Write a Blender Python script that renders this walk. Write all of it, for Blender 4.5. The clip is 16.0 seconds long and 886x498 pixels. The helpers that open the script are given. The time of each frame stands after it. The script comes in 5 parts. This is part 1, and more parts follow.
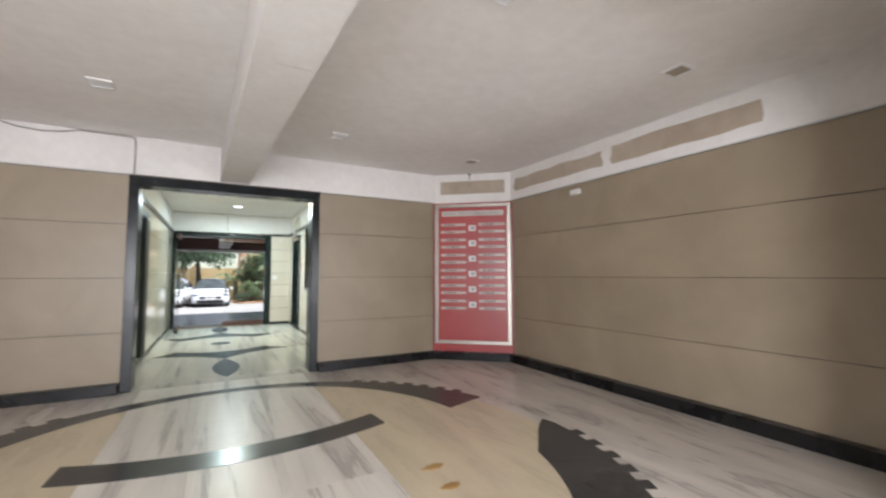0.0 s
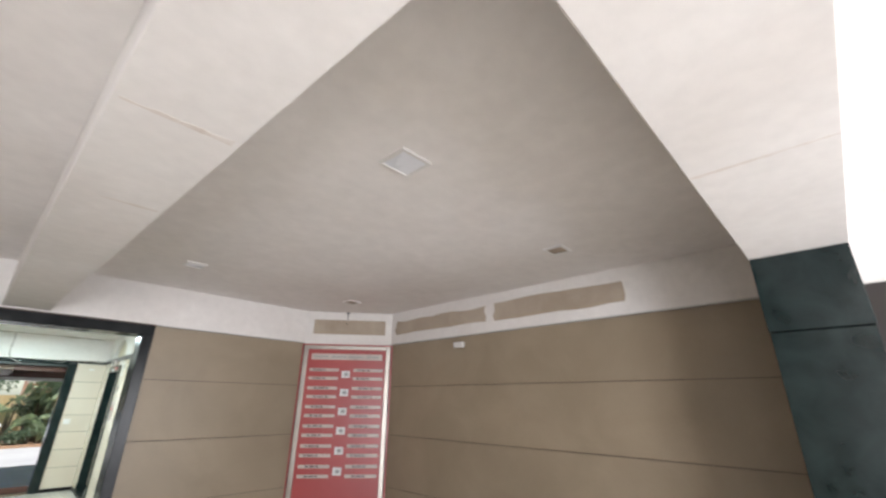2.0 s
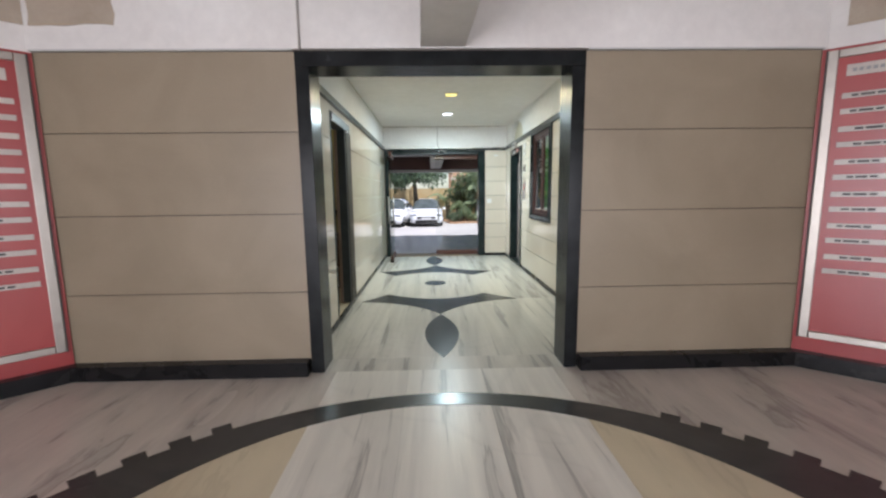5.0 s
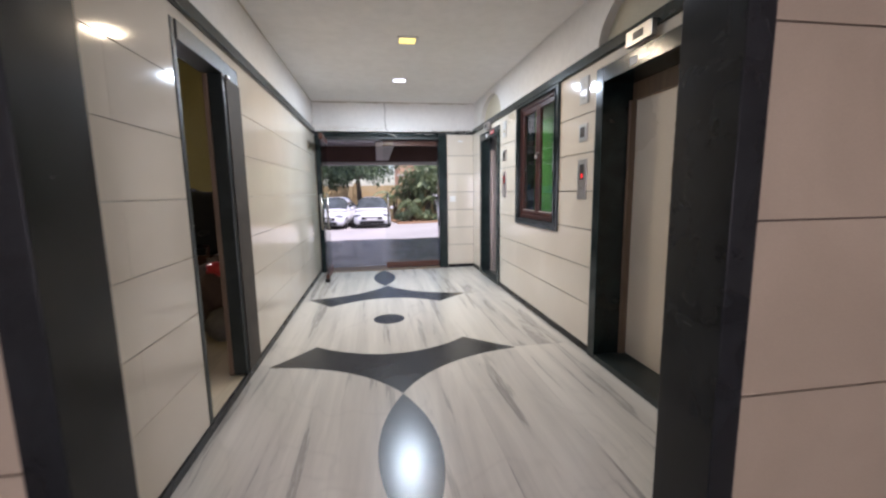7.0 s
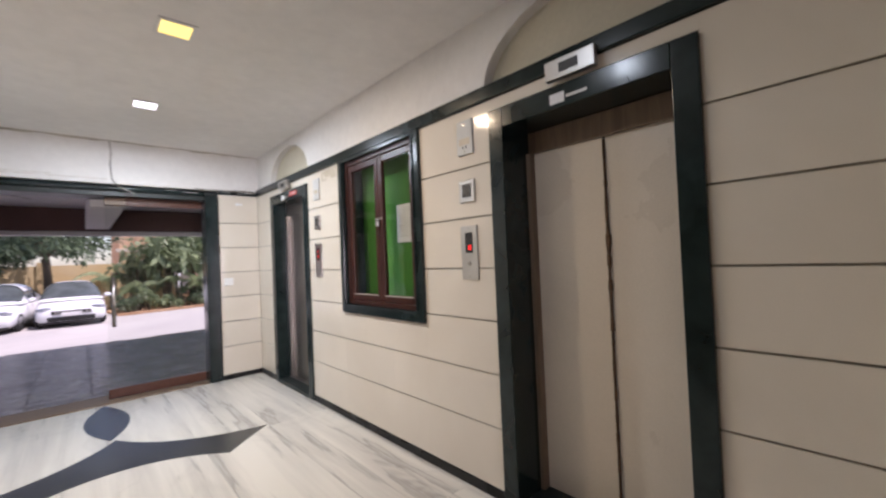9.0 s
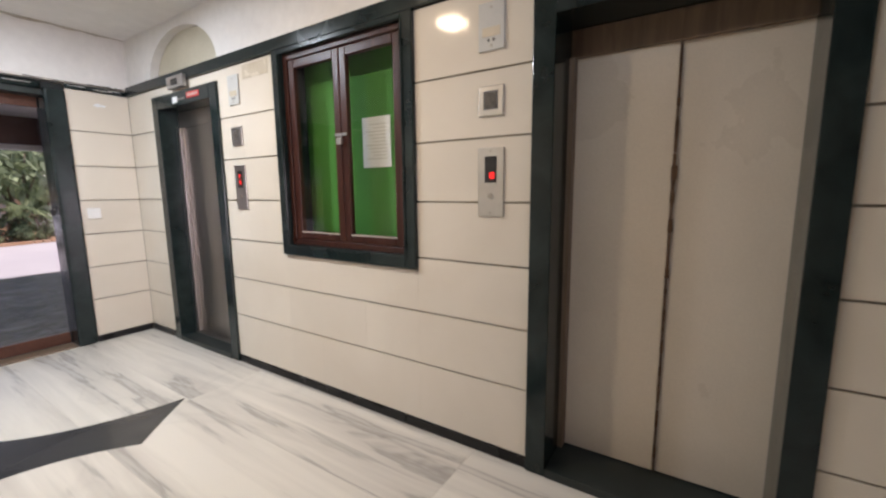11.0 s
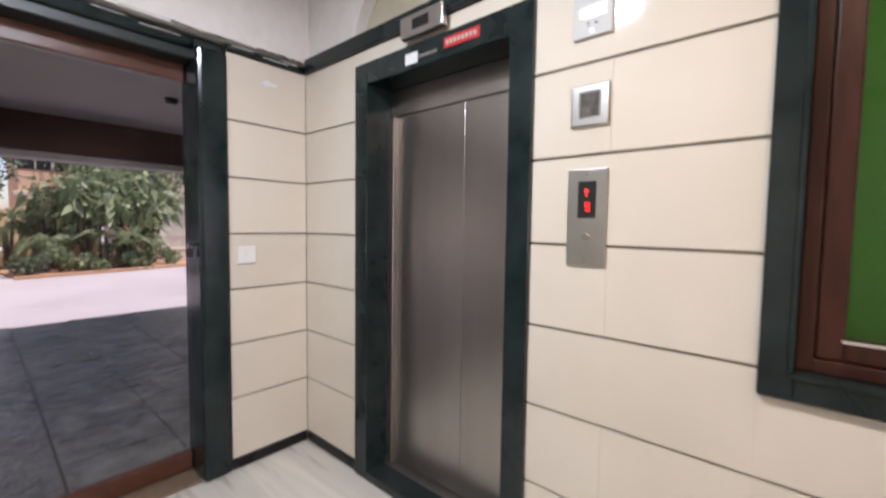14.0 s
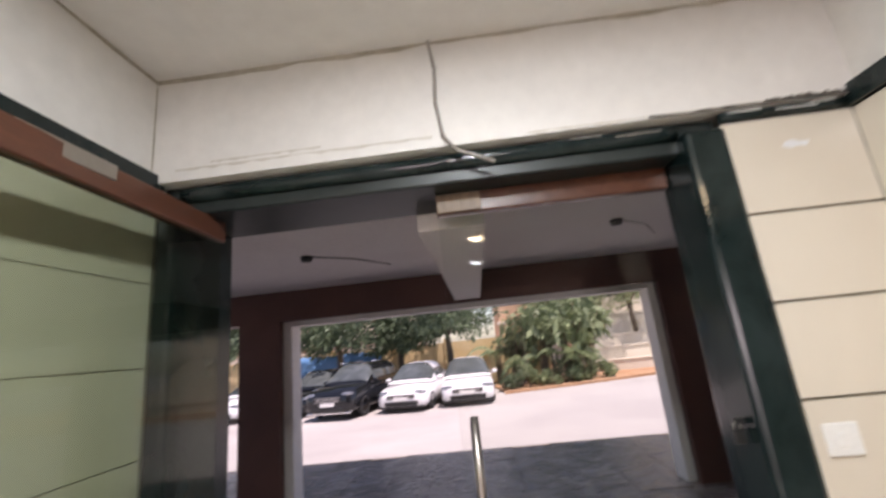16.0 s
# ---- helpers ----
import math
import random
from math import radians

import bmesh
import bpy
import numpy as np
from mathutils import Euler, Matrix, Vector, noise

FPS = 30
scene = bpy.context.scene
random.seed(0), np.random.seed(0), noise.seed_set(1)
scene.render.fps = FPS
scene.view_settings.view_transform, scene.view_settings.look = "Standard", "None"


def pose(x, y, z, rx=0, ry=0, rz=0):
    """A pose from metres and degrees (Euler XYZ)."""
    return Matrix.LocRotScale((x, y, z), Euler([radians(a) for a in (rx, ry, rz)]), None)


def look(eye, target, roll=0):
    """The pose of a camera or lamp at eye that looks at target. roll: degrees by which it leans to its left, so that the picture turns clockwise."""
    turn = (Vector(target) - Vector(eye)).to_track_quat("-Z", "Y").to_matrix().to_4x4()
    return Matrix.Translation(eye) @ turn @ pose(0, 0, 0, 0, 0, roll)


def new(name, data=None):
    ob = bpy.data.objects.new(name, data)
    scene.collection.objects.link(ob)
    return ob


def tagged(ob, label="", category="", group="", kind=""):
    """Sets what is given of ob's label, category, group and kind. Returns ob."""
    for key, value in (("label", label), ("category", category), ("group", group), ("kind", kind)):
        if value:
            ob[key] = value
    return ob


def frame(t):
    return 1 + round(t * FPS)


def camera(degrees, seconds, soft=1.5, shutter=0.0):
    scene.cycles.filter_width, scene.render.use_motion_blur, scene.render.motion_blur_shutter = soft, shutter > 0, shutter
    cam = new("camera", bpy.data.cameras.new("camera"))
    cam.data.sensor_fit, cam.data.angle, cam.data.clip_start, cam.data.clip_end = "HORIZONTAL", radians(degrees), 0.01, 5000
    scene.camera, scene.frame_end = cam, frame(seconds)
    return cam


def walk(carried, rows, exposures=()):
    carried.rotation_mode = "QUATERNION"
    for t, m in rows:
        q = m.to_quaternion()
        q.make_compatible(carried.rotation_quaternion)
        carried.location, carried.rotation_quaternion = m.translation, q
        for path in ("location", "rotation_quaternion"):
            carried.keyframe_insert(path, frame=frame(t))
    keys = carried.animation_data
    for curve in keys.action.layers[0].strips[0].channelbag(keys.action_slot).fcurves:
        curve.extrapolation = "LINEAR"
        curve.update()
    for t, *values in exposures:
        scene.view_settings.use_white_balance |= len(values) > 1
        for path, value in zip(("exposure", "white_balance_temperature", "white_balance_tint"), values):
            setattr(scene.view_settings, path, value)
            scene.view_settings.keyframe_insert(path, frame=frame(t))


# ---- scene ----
cam = camera(94.8, 16.0, soft=2.3, shutter=0.35)
PATH = [
    (0, (0.461, 0.738, 1.276), (1.429, 2.483, 1.404), -0.1),
    (0.5, (0.39, 0.983, 1.398), (1.152, 2.815, 1.648), -0.4),
    (1, (0.35, 1.115, 1.559), (1.108, 2.899, 2.054), -1.1),
    (1.5, (0.479, 1.084, 1.635), (1.483, 2.654, 2.361), -0.5),
    (2, (0.598, 1.023, 1.659), (1.949, 2.318, 2.363), 0.7),
    (2.5, (0.644, 1.092, 1.618), (2.126, 2.398, 1.932), 0.6),
    (3, (0.544, 1.45, 1.469), (1.706, 3.078, 1.439), 0.5),
    (3.5, (0.579, 1.873, 1.429), (1.129, 3.788, 1.259), 1.0),
    (4, (0.546, 2.359, 1.407), (0.713, 4.339, 1.179), -0.0),
    (4.2, (0.542, 2.55, 1.381), (0.592, 4.535, 1.141), -0.7),
    (6.3, (0.473, 4.625, 1.405), (0.525, 6.602, 1.109), -0.7),
    (6.5, (0.449, 4.836, 1.37), (0.629, 6.805, 1.07), -0.5),
    (7, (0.49, 5.284, 1.361), (0.8, 7.239, 1.079), -0.9),
    (7.5, (0.497, 5.744, 1.383), (0.988, 7.676, 1.224), -1.0),
    (7.8, (0.447, 5.946, 1.417), (1.007, 7.865, 1.363), -0.7),
    (8, (0.393, 6.113, 1.404), (1.074, 7.993, 1.396), -1.4),
    (8.5, (0.362, 6.418, 1.446), (1.369, 8.145, 1.496), -2.0),
    (8.7, (0.384, 6.553, 1.433), (1.56, 8.168, 1.522), -1.9),
    (10.8, (0.367, 7.498, 1.391), (2.016, 8.579, 1.053), -1.1),
    (11, (0.368, 7.598, 1.404), (2.03, 8.672, 1.116), -0.6),
    (11.5, (0.475, 7.948, 1.411), (2.175, 8.972, 1.162), 0.1),
    (12, (0.601, 8.338, 1.361), (2.202, 9.495, 1.049), 0.5),
    (12.5, (0.741, 8.801, 1.326), (2.195, 10.103, 0.888), 0.8),
    (13, (0.73, 9.266, 1.321), (2.11, 10.638, 0.857), 0.1),
    (13.5, (0.725, 9.662, 1.32), (2.118, 11.052, 0.965), -0.0),
    (14, (0.792, 10.038, 1.404), (2.301, 11.345, 1.287), 0.8),
    (14.5, (0.751, 10.344, 1.487), (2.28, 11.604, 1.761), -1.1),
    (15, (0.705, 10.541, 1.63), (1.81, 12.092, 2.241), -4.6),
    (15.5, (0.711, 10.754, 1.648), (1.147, 12.58, 2.338), -5.9),
    (15.6, (0.726, 10.8, 1.657), (1.027, 12.664, 2.315), -5.5),
    (16, (0.721, 10.932, 1.622), (0.606, 12.875, 2.081), -5.9),
]
EXPOSURE = [(0.0, 0.62, 6150, 10), (0.5, 0.66, 6150, 10), (1.5, 0.68, 6100, 9), (2.2, 0.57, 6200, 10), (3.0, 0.54, 6100, 10), (4.2, 0.48, 6050, 9), (6.3, 0.44, 6050, 28), (7.2, 0.41, 6050, 30), (8.7, 0.37, 6250, 33), (10.8, 0.36, 6450, 32), (12.5, 0.28, 6450, 34), (14.5, 0.24, 6500, 35), (15.2, 0.29, 6750, 34), (16.0, 0.45, 6900, 31)]
walk(cam, [(t, look(eye, target, roll)) for t, eye, target, roll in PATH], EXPOSURE)

# ---- world, sun, large lights, exposure ----
world = bpy.data.worlds.new("sky")
scene.world = world
world.use_nodes = True
wn = world.node_tree.nodes
sky = wn.new("ShaderNodeTexSky")
sky.sky_type = "NISHITA"
sky.sun_disc = False
sky.sun_elevation, sky.sun_rotation = radians(65.9), radians(132)
world.node_tree.links.new(sky.outputs[0], wn["Background"].inputs[0])
wn["Background"].inputs[1].default_value = 0.15

sun = new("sun", bpy.data.lights.new("sun", "SUN"))
sun.data.energy, sun.data.angle, sun.data.color = 5.0, radians(0.5), (1.0, 0.965, 0.92)
sun.matrix_world = look((0, 0, 30), (-10, 9.0, 0))


def area(name, at, target, sx, sy, watts, color):
    ob = new(name, bpy.data.lights.new(name, "AREA"))
    ob.data.shape, ob.data.size, ob.data.size_y = "RECTANGLE", sx, sy
    ob.data.energy, ob.data.color = watts, color
    ob.matrix_world = look(at, target)
    return ob


# area lamps for daylight, in lobby openings out of view whose places are assumed
area("daylight_side_opening", (-3.12, -0.9, 1.3), (1.2, 1.2, 0.0), 1.9, 1.6, 20, (1.0, 0.975, 0.98))
area("daylight_rear_opening", (-1.25, -2.85, 1.25), (2.6, 2.6, 1.6), 1.9, 2.0, 225, (1.0, 0.975, 0.98))
area("daylight_rear_opening", (3.45, -2.8, 1.2), (2.7, 1.6, 0.6), 1.5, 1.9, 95, (1.0, 0.975, 0.98))
# the corridor's downlights
area("downlight_warm", (0.84, 9.52, 2.80), (0.84, 9.52, 0), 0.20, 0.20, 17, (1.0, 0.87, 0.53))
area("downlight_cool", (0.84, 10.97, 2.80), (0.84, 10.97, 0), 0.20, 0.20, 46, (0.80, 1.0, 0.99))
area("downlight_cool", (0.84, 8.05, 2.80), (0.84, 8.05, 0), 0.20, 0.20, 5.5, (0.80, 1.0, 0.99))


# ---- materials ----
def mat(name):
    m = bpy.data.materials.new(name)
    m.use_nodes = True
    return m, m.node_tree.nodes, m.node_tree.links, m.node_tree.nodes["Principled BSDF"]


def coords(n, l, stretch=(1, 1, 1)):
    geo, mp = n.new("ShaderNodeNewGeometry"), n.new("ShaderNodeMapping")
    mp.inputs["Scale"].default_value = stretch
    l.new(geo.outputs["Position"], mp.inputs["Vector"])
    return mp.outputs[0]


def noise_tex(n, l, vec, scale, detail=4.0, distort=0.0, rough=0.55):
    t = n.new("ShaderNodeTexNoise")
    t.inputs["Scale"].default_value, t.inputs["Detail"].default_value = scale, detail
    t.inputs["Distortion"].default_value, t.inputs["Roughness"].default_value = distort, rough
    l.new(vec, t.inputs["Vector"])
    return t.outputs["Fac"]


def ramp(n, l, fac, stops):
    r = n.new("ShaderNodeValToRGB")
    while len(r.color_ramp.elements) < len(stops):
        r.color_ramp.elements.new(0.5)
    for e, (p, c) in zip(r.color_ramp.elements, stops):
        e.position, e.color = p, (*c, 1)
    l.new(fac, r.inputs[0])
    return r.outputs[0]


def mix(n, l, fac, a, b, mode="MIX"):
    x = n.new("ShaderNodeMix")
    x.data_type, x.blend_type = "RGBA", mode
    for socket, v in ((x.inputs["Factor"], fac), (x.inputs["A"], a), (x.inputs["B"], b)):
        if isinstance(v, (int, float)):
            socket.default_value = v
        elif isinstance(v, tuple):
            socket.default_value = (*v, 1)
        else:
            l.new(v, socket)
    return x.outputs["Result"]


def bump(n, l, p, height, strength, dist=0.01):
    b = n.new("ShaderNodeBump")
    b.inputs["Strength"].default_value, b.inputs["Distance"].default_value = strength, dist
    l.new(height, b.inputs["Height"])
    l.new(b.outputs[0], p.inputs["Normal"])


def surf(name, c1, c2, big=1.2, fine=60.0, rough=0.5, relief=0.1, metal=0.0, stretch=(1, 1, 1), rough_var=0.1, vary=0.0):
    """Two colours mixed by large stains and fine grain, with relief and uneven gloss."""
    m, n, l, p = mat(name)
    v = coords(n, l, stretch)
    a, b = noise_tex(n, l, v, big, 5, 0.6), noise_tex(n, l, v, fine, 3)
    base = mix(n, l, ramp(n, l, a, [(0.35, (0, 0, 0)), (0.68, (1, 1, 1))]), c1, c2)
    grain = ramp(n, l, b, [(0.25, (0.86, 0.86, 0.86)), (0.75, (1.0, 1.0, 1.0))])
    base = mix(n, l, 0.6, base, grain, "MULTIPLY")
    if vary:
        info = n.new("ShaderNodeObjectInfo")
        tone = ramp(n, l, info.outputs["Random"], [(0.0, (1 - vary,) * 3), (1.0, (1, 1, 1))])
        base = mix(n, l, 1.0, base, tone, "MULTIPLY")
    l.new(base, p.inputs["Base Color"])
    r = n.new("ShaderNodeMapRange")
    r.inputs["To Min"].default_value, r.inputs["To Max"].default_value = max(0.02, rough - rough_var), rough + rough_var
    l.new(a, r.inputs["Value"])
    l.new(r.outputs[0], p.inputs["Roughness"])
    p.inputs["Metallic"].default_value = metal
    if relief:
        bump(n, l, p, b, relief, 0.004)
    return m


def marble(name, white, grey, vein, stretch, rough=0.15):
    m, n, l, p = mat(name)
    info, scale, add = n.new("ShaderNodeObjectInfo"), n.new("ShaderNodeVectorMath"), n.new("ShaderNodeVectorMath")
    scale.operation, add.operation = "SCALE", "ADD"
    scale.inputs[0].default_value = (17.0, 31.0, 0.0)
    l.new(info.outputs["Random"], scale.inputs["Scale"])
    l.new(coords(n, l, stretch), add.inputs[0]), l.new(scale.outputs[0], add.inputs[1])
    v = add.outputs[0]
    a = noise_tex(n, l, v, 1.5, 6, 0.38, 0.6)
    b = noise_tex(n, l, v, 0.9, 4, 0.8)
    c = noise_tex(n, l, coords(n, l, (1.0, 0.7, 1)), 0.75, 3, 1.0, 0.5)
    base = mix(n, l, ramp(n, l, a, [(0.38, (0, 0, 0)), (0.68, (1, 1, 1))]), white, grey)
    base = mix(n, l, ramp(n, l, b, [(0.45, (0, 0, 0)), (0.75, (0.7, 0.7, 0.7))]), base, white)
    thin = ramp(n, l, a, [(0.575, (0, 0, 0)), (0.60, (0.6, 0.6, 0.6)), (0.64, (0, 0, 0))])
    base = mix(n, l, thin, base, vein)
    d = noise_tex(n, l, v, 3.0, 4, 0.25, 0.6)
    dash = ramp(n, l, d, [(0.59, (0, 0, 0)), (0.67, (0.5, 0.5, 0.5)), (0.76, (0.25, 0.25, 0.25))])
    base = mix(n, l, dash, base, vein)
    crack = ramp(n, l, c, [(0.485, (0, 0, 0)), (0.5, (0.09, 0.09, 0.09)), (0.515, (0, 0, 0))])
    base = mix(n, l, crack, base, vein)
    l.new(base, p.inputs["Base Color"])
    r = n.new("ShaderNodeMapRange")
    r.inputs["To Min"].default_value, r.inputs["To Max"].default_value = rough - 0.04, rough + 0.1
    l.new(c, r.inputs["Value"])
    l.new(r.outputs[0], p.inputs["Roughness"])
    p.inputs["IOR"].default_value = 1.37
    return m


def glow(name, color, strength):
    m, n, l, p = mat(name)
    p.inputs["Base Color"].default_value = (*color, 1)
    p.inputs["Emission Color"].default_value, p.inputs["Emission Strength"].default_value = (*color, 1), strength
    return m


def glass(name, tint, rough=0.01):
    """Thin sheet glass: clear, with more gloss towards grazing angles."""
    m, n, l, p = mat(name)
    n.remove(p)
    g, t, x, f = n.new("ShaderNodeBsdfGlossy"), n.new("ShaderNodeBsdfTransparent"), n.new("ShaderNodeMixShader"), n.new("ShaderNodeLayerWeight")
    g.inputs["Roughness"].default_value, t.inputs["Color"].default_value = rough, (*tint, 1)
    f.inputs["Blend"].default_value = 0.5
    power, scaled = n.new("ShaderNodeMath"), n.new("ShaderNodeMapRange")
    power.operation = "POWER"
    power.inputs[1].default_value = 4.5
    scaled.inputs["To Min"].default_value, scaled.inputs["To Max"].default_value = 0.012, 0.9
    l.new(f.outputs["Facing"], power.inputs[0]), l.new(power.outputs[0], scaled.inputs["Value"])
    l.new(scaled.outputs[0], x.inputs[0]), l.new(t.outputs[0], x.inputs[1]), l.new(g.outputs[0], x.inputs[2])
    l.new(x.outputs[0], n["Material Output"].inputs["Surface"])
    return m


M_MARBLE = marble("white_marble", (0.69, 0.65, 0.58), (0.46, 0.43, 0.39), (0.26, 0.24, 0.22), (3.1, 0.22, 1), 0.21)
M_MARBLE_DULL = marble("worn_white_marble", (0.76, 0.72, 0.65), (0.53, 0.50, 0.455), (0.27, 0.25, 0.23), (3.1, 0.20, 1), 0.29)
M_MARBLE_WARM = marble("yellow_marble", (0.63, 0.54, 0.39), (0.52, 0.45, 0.33), (0.49, 0.42, 0.305), (2.4, 0.5, 1), 0.20)
M_MARBLE_ROSE = marble("beige_marble", (0.60, 0.555, 0.495), (0.42, 0.385, 0.35), (0.28, 0.25, 0.225), (2.4, 0.5, 1), 0.21)
M_INLAY = surf("dark_stone_inlay", (0.035, 0.035, 0.037), (0.06, 0.06, 0.06), 2.0, 220, 0.24, 0.02, rough_var=0.05)
M_GRANITE = surf("green_black_granite", (0.006, 0.013, 0.013), (0.018, 0.029, 0.029), 5.0, 260, 0.17, 0.02)
M_BASE = surf("black_skirting_stone", (0.008, 0.008, 0.009), (0.018, 0.017, 0.017), 3.0, 200, 0.28, 0.02)
M_CREAM = surf("cream_glazed_tile", (0.70, 0.63, 0.53), (0.755, 0.69, 0.592), 1.1, 300, 0.09, 0.01, vary=0.05, rough_var=0.03)
M_CREAM.node_tree.nodes["Principled BSDF"].inputs["IOR"].default_value = 1.38
M_GRANITE.node_tree.nodes["Principled BSDF"].inputs["IOR"].default_value = 1.42
M_GRANITE_DULL = surf("dull_dark_granite", (0.008, 0.014, 0.014), (0.020, 0.028, 0.027), 6.0, 120, 0.42, 0.08)
M_GRANITE_BLACK = surf("black_granite", (0.007, 0.008, 0.009), (0.014, 0.016, 0.017), 5.0, 260, 0.24, 0.02)
for m_ in (M_GRANITE_BLACK, M_BASE):
    m_.node_tree.nodes["Principled BSDF"].inputs["IOR"].default_value = 1.32
M_BEIGE = surf("beige_glazed_panel", (0.29, 0.234, 0.164), (0.342, 0.278, 0.197), 1.6, 120, 0.42, 0.03, vary=0.06, rough_var=0.08)
M_JOINT = surf("grey_joint_strip", (0.22, 0.198, 0.16), (0.36, 0.33, 0.27), 2.0, 90, 0.3, 0.05, metal=0.4)
M_JOINT_PALE = surf("pale_joint_strip", (0.47, 0.44, 0.385), (0.56, 0.53, 0.47), 4.0, 90, 0.3, 0.05, metal=0.1)
M_BROWN_STONE = surf("brown_black_stone", (0.014, 0.010, 0.008), (0.028, 0.021, 0.016), 3.0, 120, 0.6, 0.06)
M_BROWN_FACING = surf("worn_brown_stone_facing", (0.036, 0.029, 0.023), (0.07, 0.057, 0.045), 4.0, 90, 0.7, 0.1)
M_SACK = surf("brown_sackcloth", (0.055, 0.032, 0.022), (0.11, 0.07, 0.05), 5.0, 110, 0.95, 0.4)
M_SACK_GREY = surf("grey_sackcloth", (0.10, 0.09, 0.075), (0.17, 0.155, 0.13), 5.0, 110, 0.95, 0.4)
M_BAG = surf("black_cloth", (0.007, 0.007, 0.008), (0.014, 0.014, 0.015), 5.0, 140, 0.9, 0.3)
M_JOINT_DARK = surf("dark_joint_grout", (0.09, 0.065, 0.045), (0.14, 0.10, 0.07), 4.0, 90, 0.5, 0.05)
M_WHITE = surf("white_wall_paint", (0.72, 0.69, 0.66), (0.80, 0.78, 0.755), 0.9, 14, 0.7, 0.03)
M_CEIL = surf("white_ceiling_paint", (0.82, 0.79, 0.765), (0.88, 0.855, 0.835), 0.7, 9, 0.8, 0.02)
M_PLASTER = surf("bare_brown_plaster", (0.37, 0.305, 0.235), (0.46, 0.39, 0.31), 2.2, 50, 0.9, 0.3)
M_ARCH = surf("cream_arch_paint", (0.55, 0.50, 0.38), (0.62, 0.57, 0.45), 1.4, 40, 0.6, 0.1)
M_STEEL = surf("brushed_steel", (0.41, 0.38, 0.35), (0.46, 0.43, 0.40), 0.5, 140, 0.33, 0.03, metal=1.0, stretch=(10, 10, 0.35), rough_var=0.05)
M_STEEL_BRIGHT = surf("polished_steel", (0.50, 0.48, 0.455), (0.58, 0.56, 0.535), 3.0, 150, 0.34, 0.02, metal=1.0)
M_LIFT_PAINT = surf("cream_enamel_lift_door", (0.64, 0.555, 0.455), (0.68, 0.595, 0.49), 1.6, 120, 0.30, 0.03)
M_RUST = surf("rusty_edge", (0.06, 0.03, 0.015), (0.16, 0.09, 0.05), 14.0, 120, 0.85, 0.4)
M_WOOD_DARK = surf("dark_mahogany_wood", (0.034, 0.010, 0.007), (0.066, 0.021, 0.013), 3.0, 40, 0.34, 0.12, stretch=(8, 8, 1))
M_WOOD_RAIL = surf("orange_brown_wood", (0.075, 0.024, 0.012), (0.11, 0.038, 0.019), 3.0, 40, 0.35, 0.12, stretch=(8, 1, 8))
M_WOOD_FRAME = surf("brown_timber_frame", (0.15, 0.10, 0.065), (0.22, 0.15, 0.10), 3.0, 40, 0.5, 0.15, stretch=(8, 8, 1))
M_WOOD_DARK.node_tree.nodes["Principled BSDF"].inputs["IOR"].default_value = 1.36
M_FELT = surf("green_felt", (0.045, 0.19, 0.030), (0.06, 0.245, 0.040), 1.5, 220, 0.95, 0.2)
M_PAPER = surf("white_paper", (0.72, 0.73, 0.74), (0.8, 0.8, 0.8), 3.0, 90, 0.8, 0.05)
M_INK = surf("grey_print", (0.30, 0.30, 0.31), (0.36, 0.36, 0.36), 4.0, 90, 0.8, 0.0)
M_BLACK = surf("black_plastic", (0.010, 0.010, 0.010), (0.02, 0.02, 0.02), 4.0, 120, 0.35, 0.03)
M_PLASTIC = surf("white_plastic", (0.74, 0.73, 0.71), (0.80, 0.79, 0.77), 3.0, 100, 0.35, 0.02)
M_PLATE_GREY = surf("dull_white_plastic", (0.50, 0.50, 0.48), (0.56, 0.56, 0.54), 3.0, 100, 0.55, 0.02)
M_DIFFUSER = surf("white_acrylic_diffuser", (0.84, 0.86, 0.90), (0.88, 0.90, 0.93), 3.0, 100, 0.3, 0.0)
M_TAPE = surf("yellowed_tape", (0.52, 0.45, 0.34), (0.60, 0.53, 0.42), 5.0, 60, 0.25, 0.02)
M_SMOKED = surf("smoked_plastic_window", (0.07, 0.062, 0.055), (0.15, 0.135, 0.12), 24.0, 90, 0.2, 0.02)
M_RED = surf("red_acrylic_board", (0.36, 0.055, 0.055), (0.41, 0.07, 0.066), 1.5, 150, 0.34, 0.01)
M_RED_SIGN = surf("red_sign_plastic", (0.55, 0.03, 0.03), (0.6, 0.05, 0.05), 3, 90, 0.3, 0.0)
M_PLATE = surf("pale_name_strip", (0.50, 0.44, 0.40), (0.60, 0.54, 0.49), 6.0, 120, 0.3, 0.02)
M_ALU = surf("satin_aluminium", (0.36, 0.33, 0.295), (0.46, 0.425, 0.385), 2.5, 130, 0.42, 0.03, metal=1.0)
M_LED = glow("red_led_segments", (1.0, 0.03, 0.02), 1.1)
M_LAMP_COOL = glow("cool_lamp_diffuser", (0.93, 0.96, 1.0), 2.5)
M_LAMP_WARM = glow("warm_lamp_diffuser", (1.0, 0.80, 0.20), 1.1)
M_BRASS = surf("aged_brass", (0.35, 0.24, 0.10), (0.45, 0.32, 0.14), 8.0, 100, 0.35, 0.1, metal=1.0)
M_YELLOW = surf("yellow_green_wall_paint", (0.34, 0.30, 0.14), (0.40, 0.36, 0.18), 1.0, 50, 0.8, 0.1)
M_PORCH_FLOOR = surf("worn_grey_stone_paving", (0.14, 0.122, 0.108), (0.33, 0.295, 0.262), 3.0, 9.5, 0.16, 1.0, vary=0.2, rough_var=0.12)
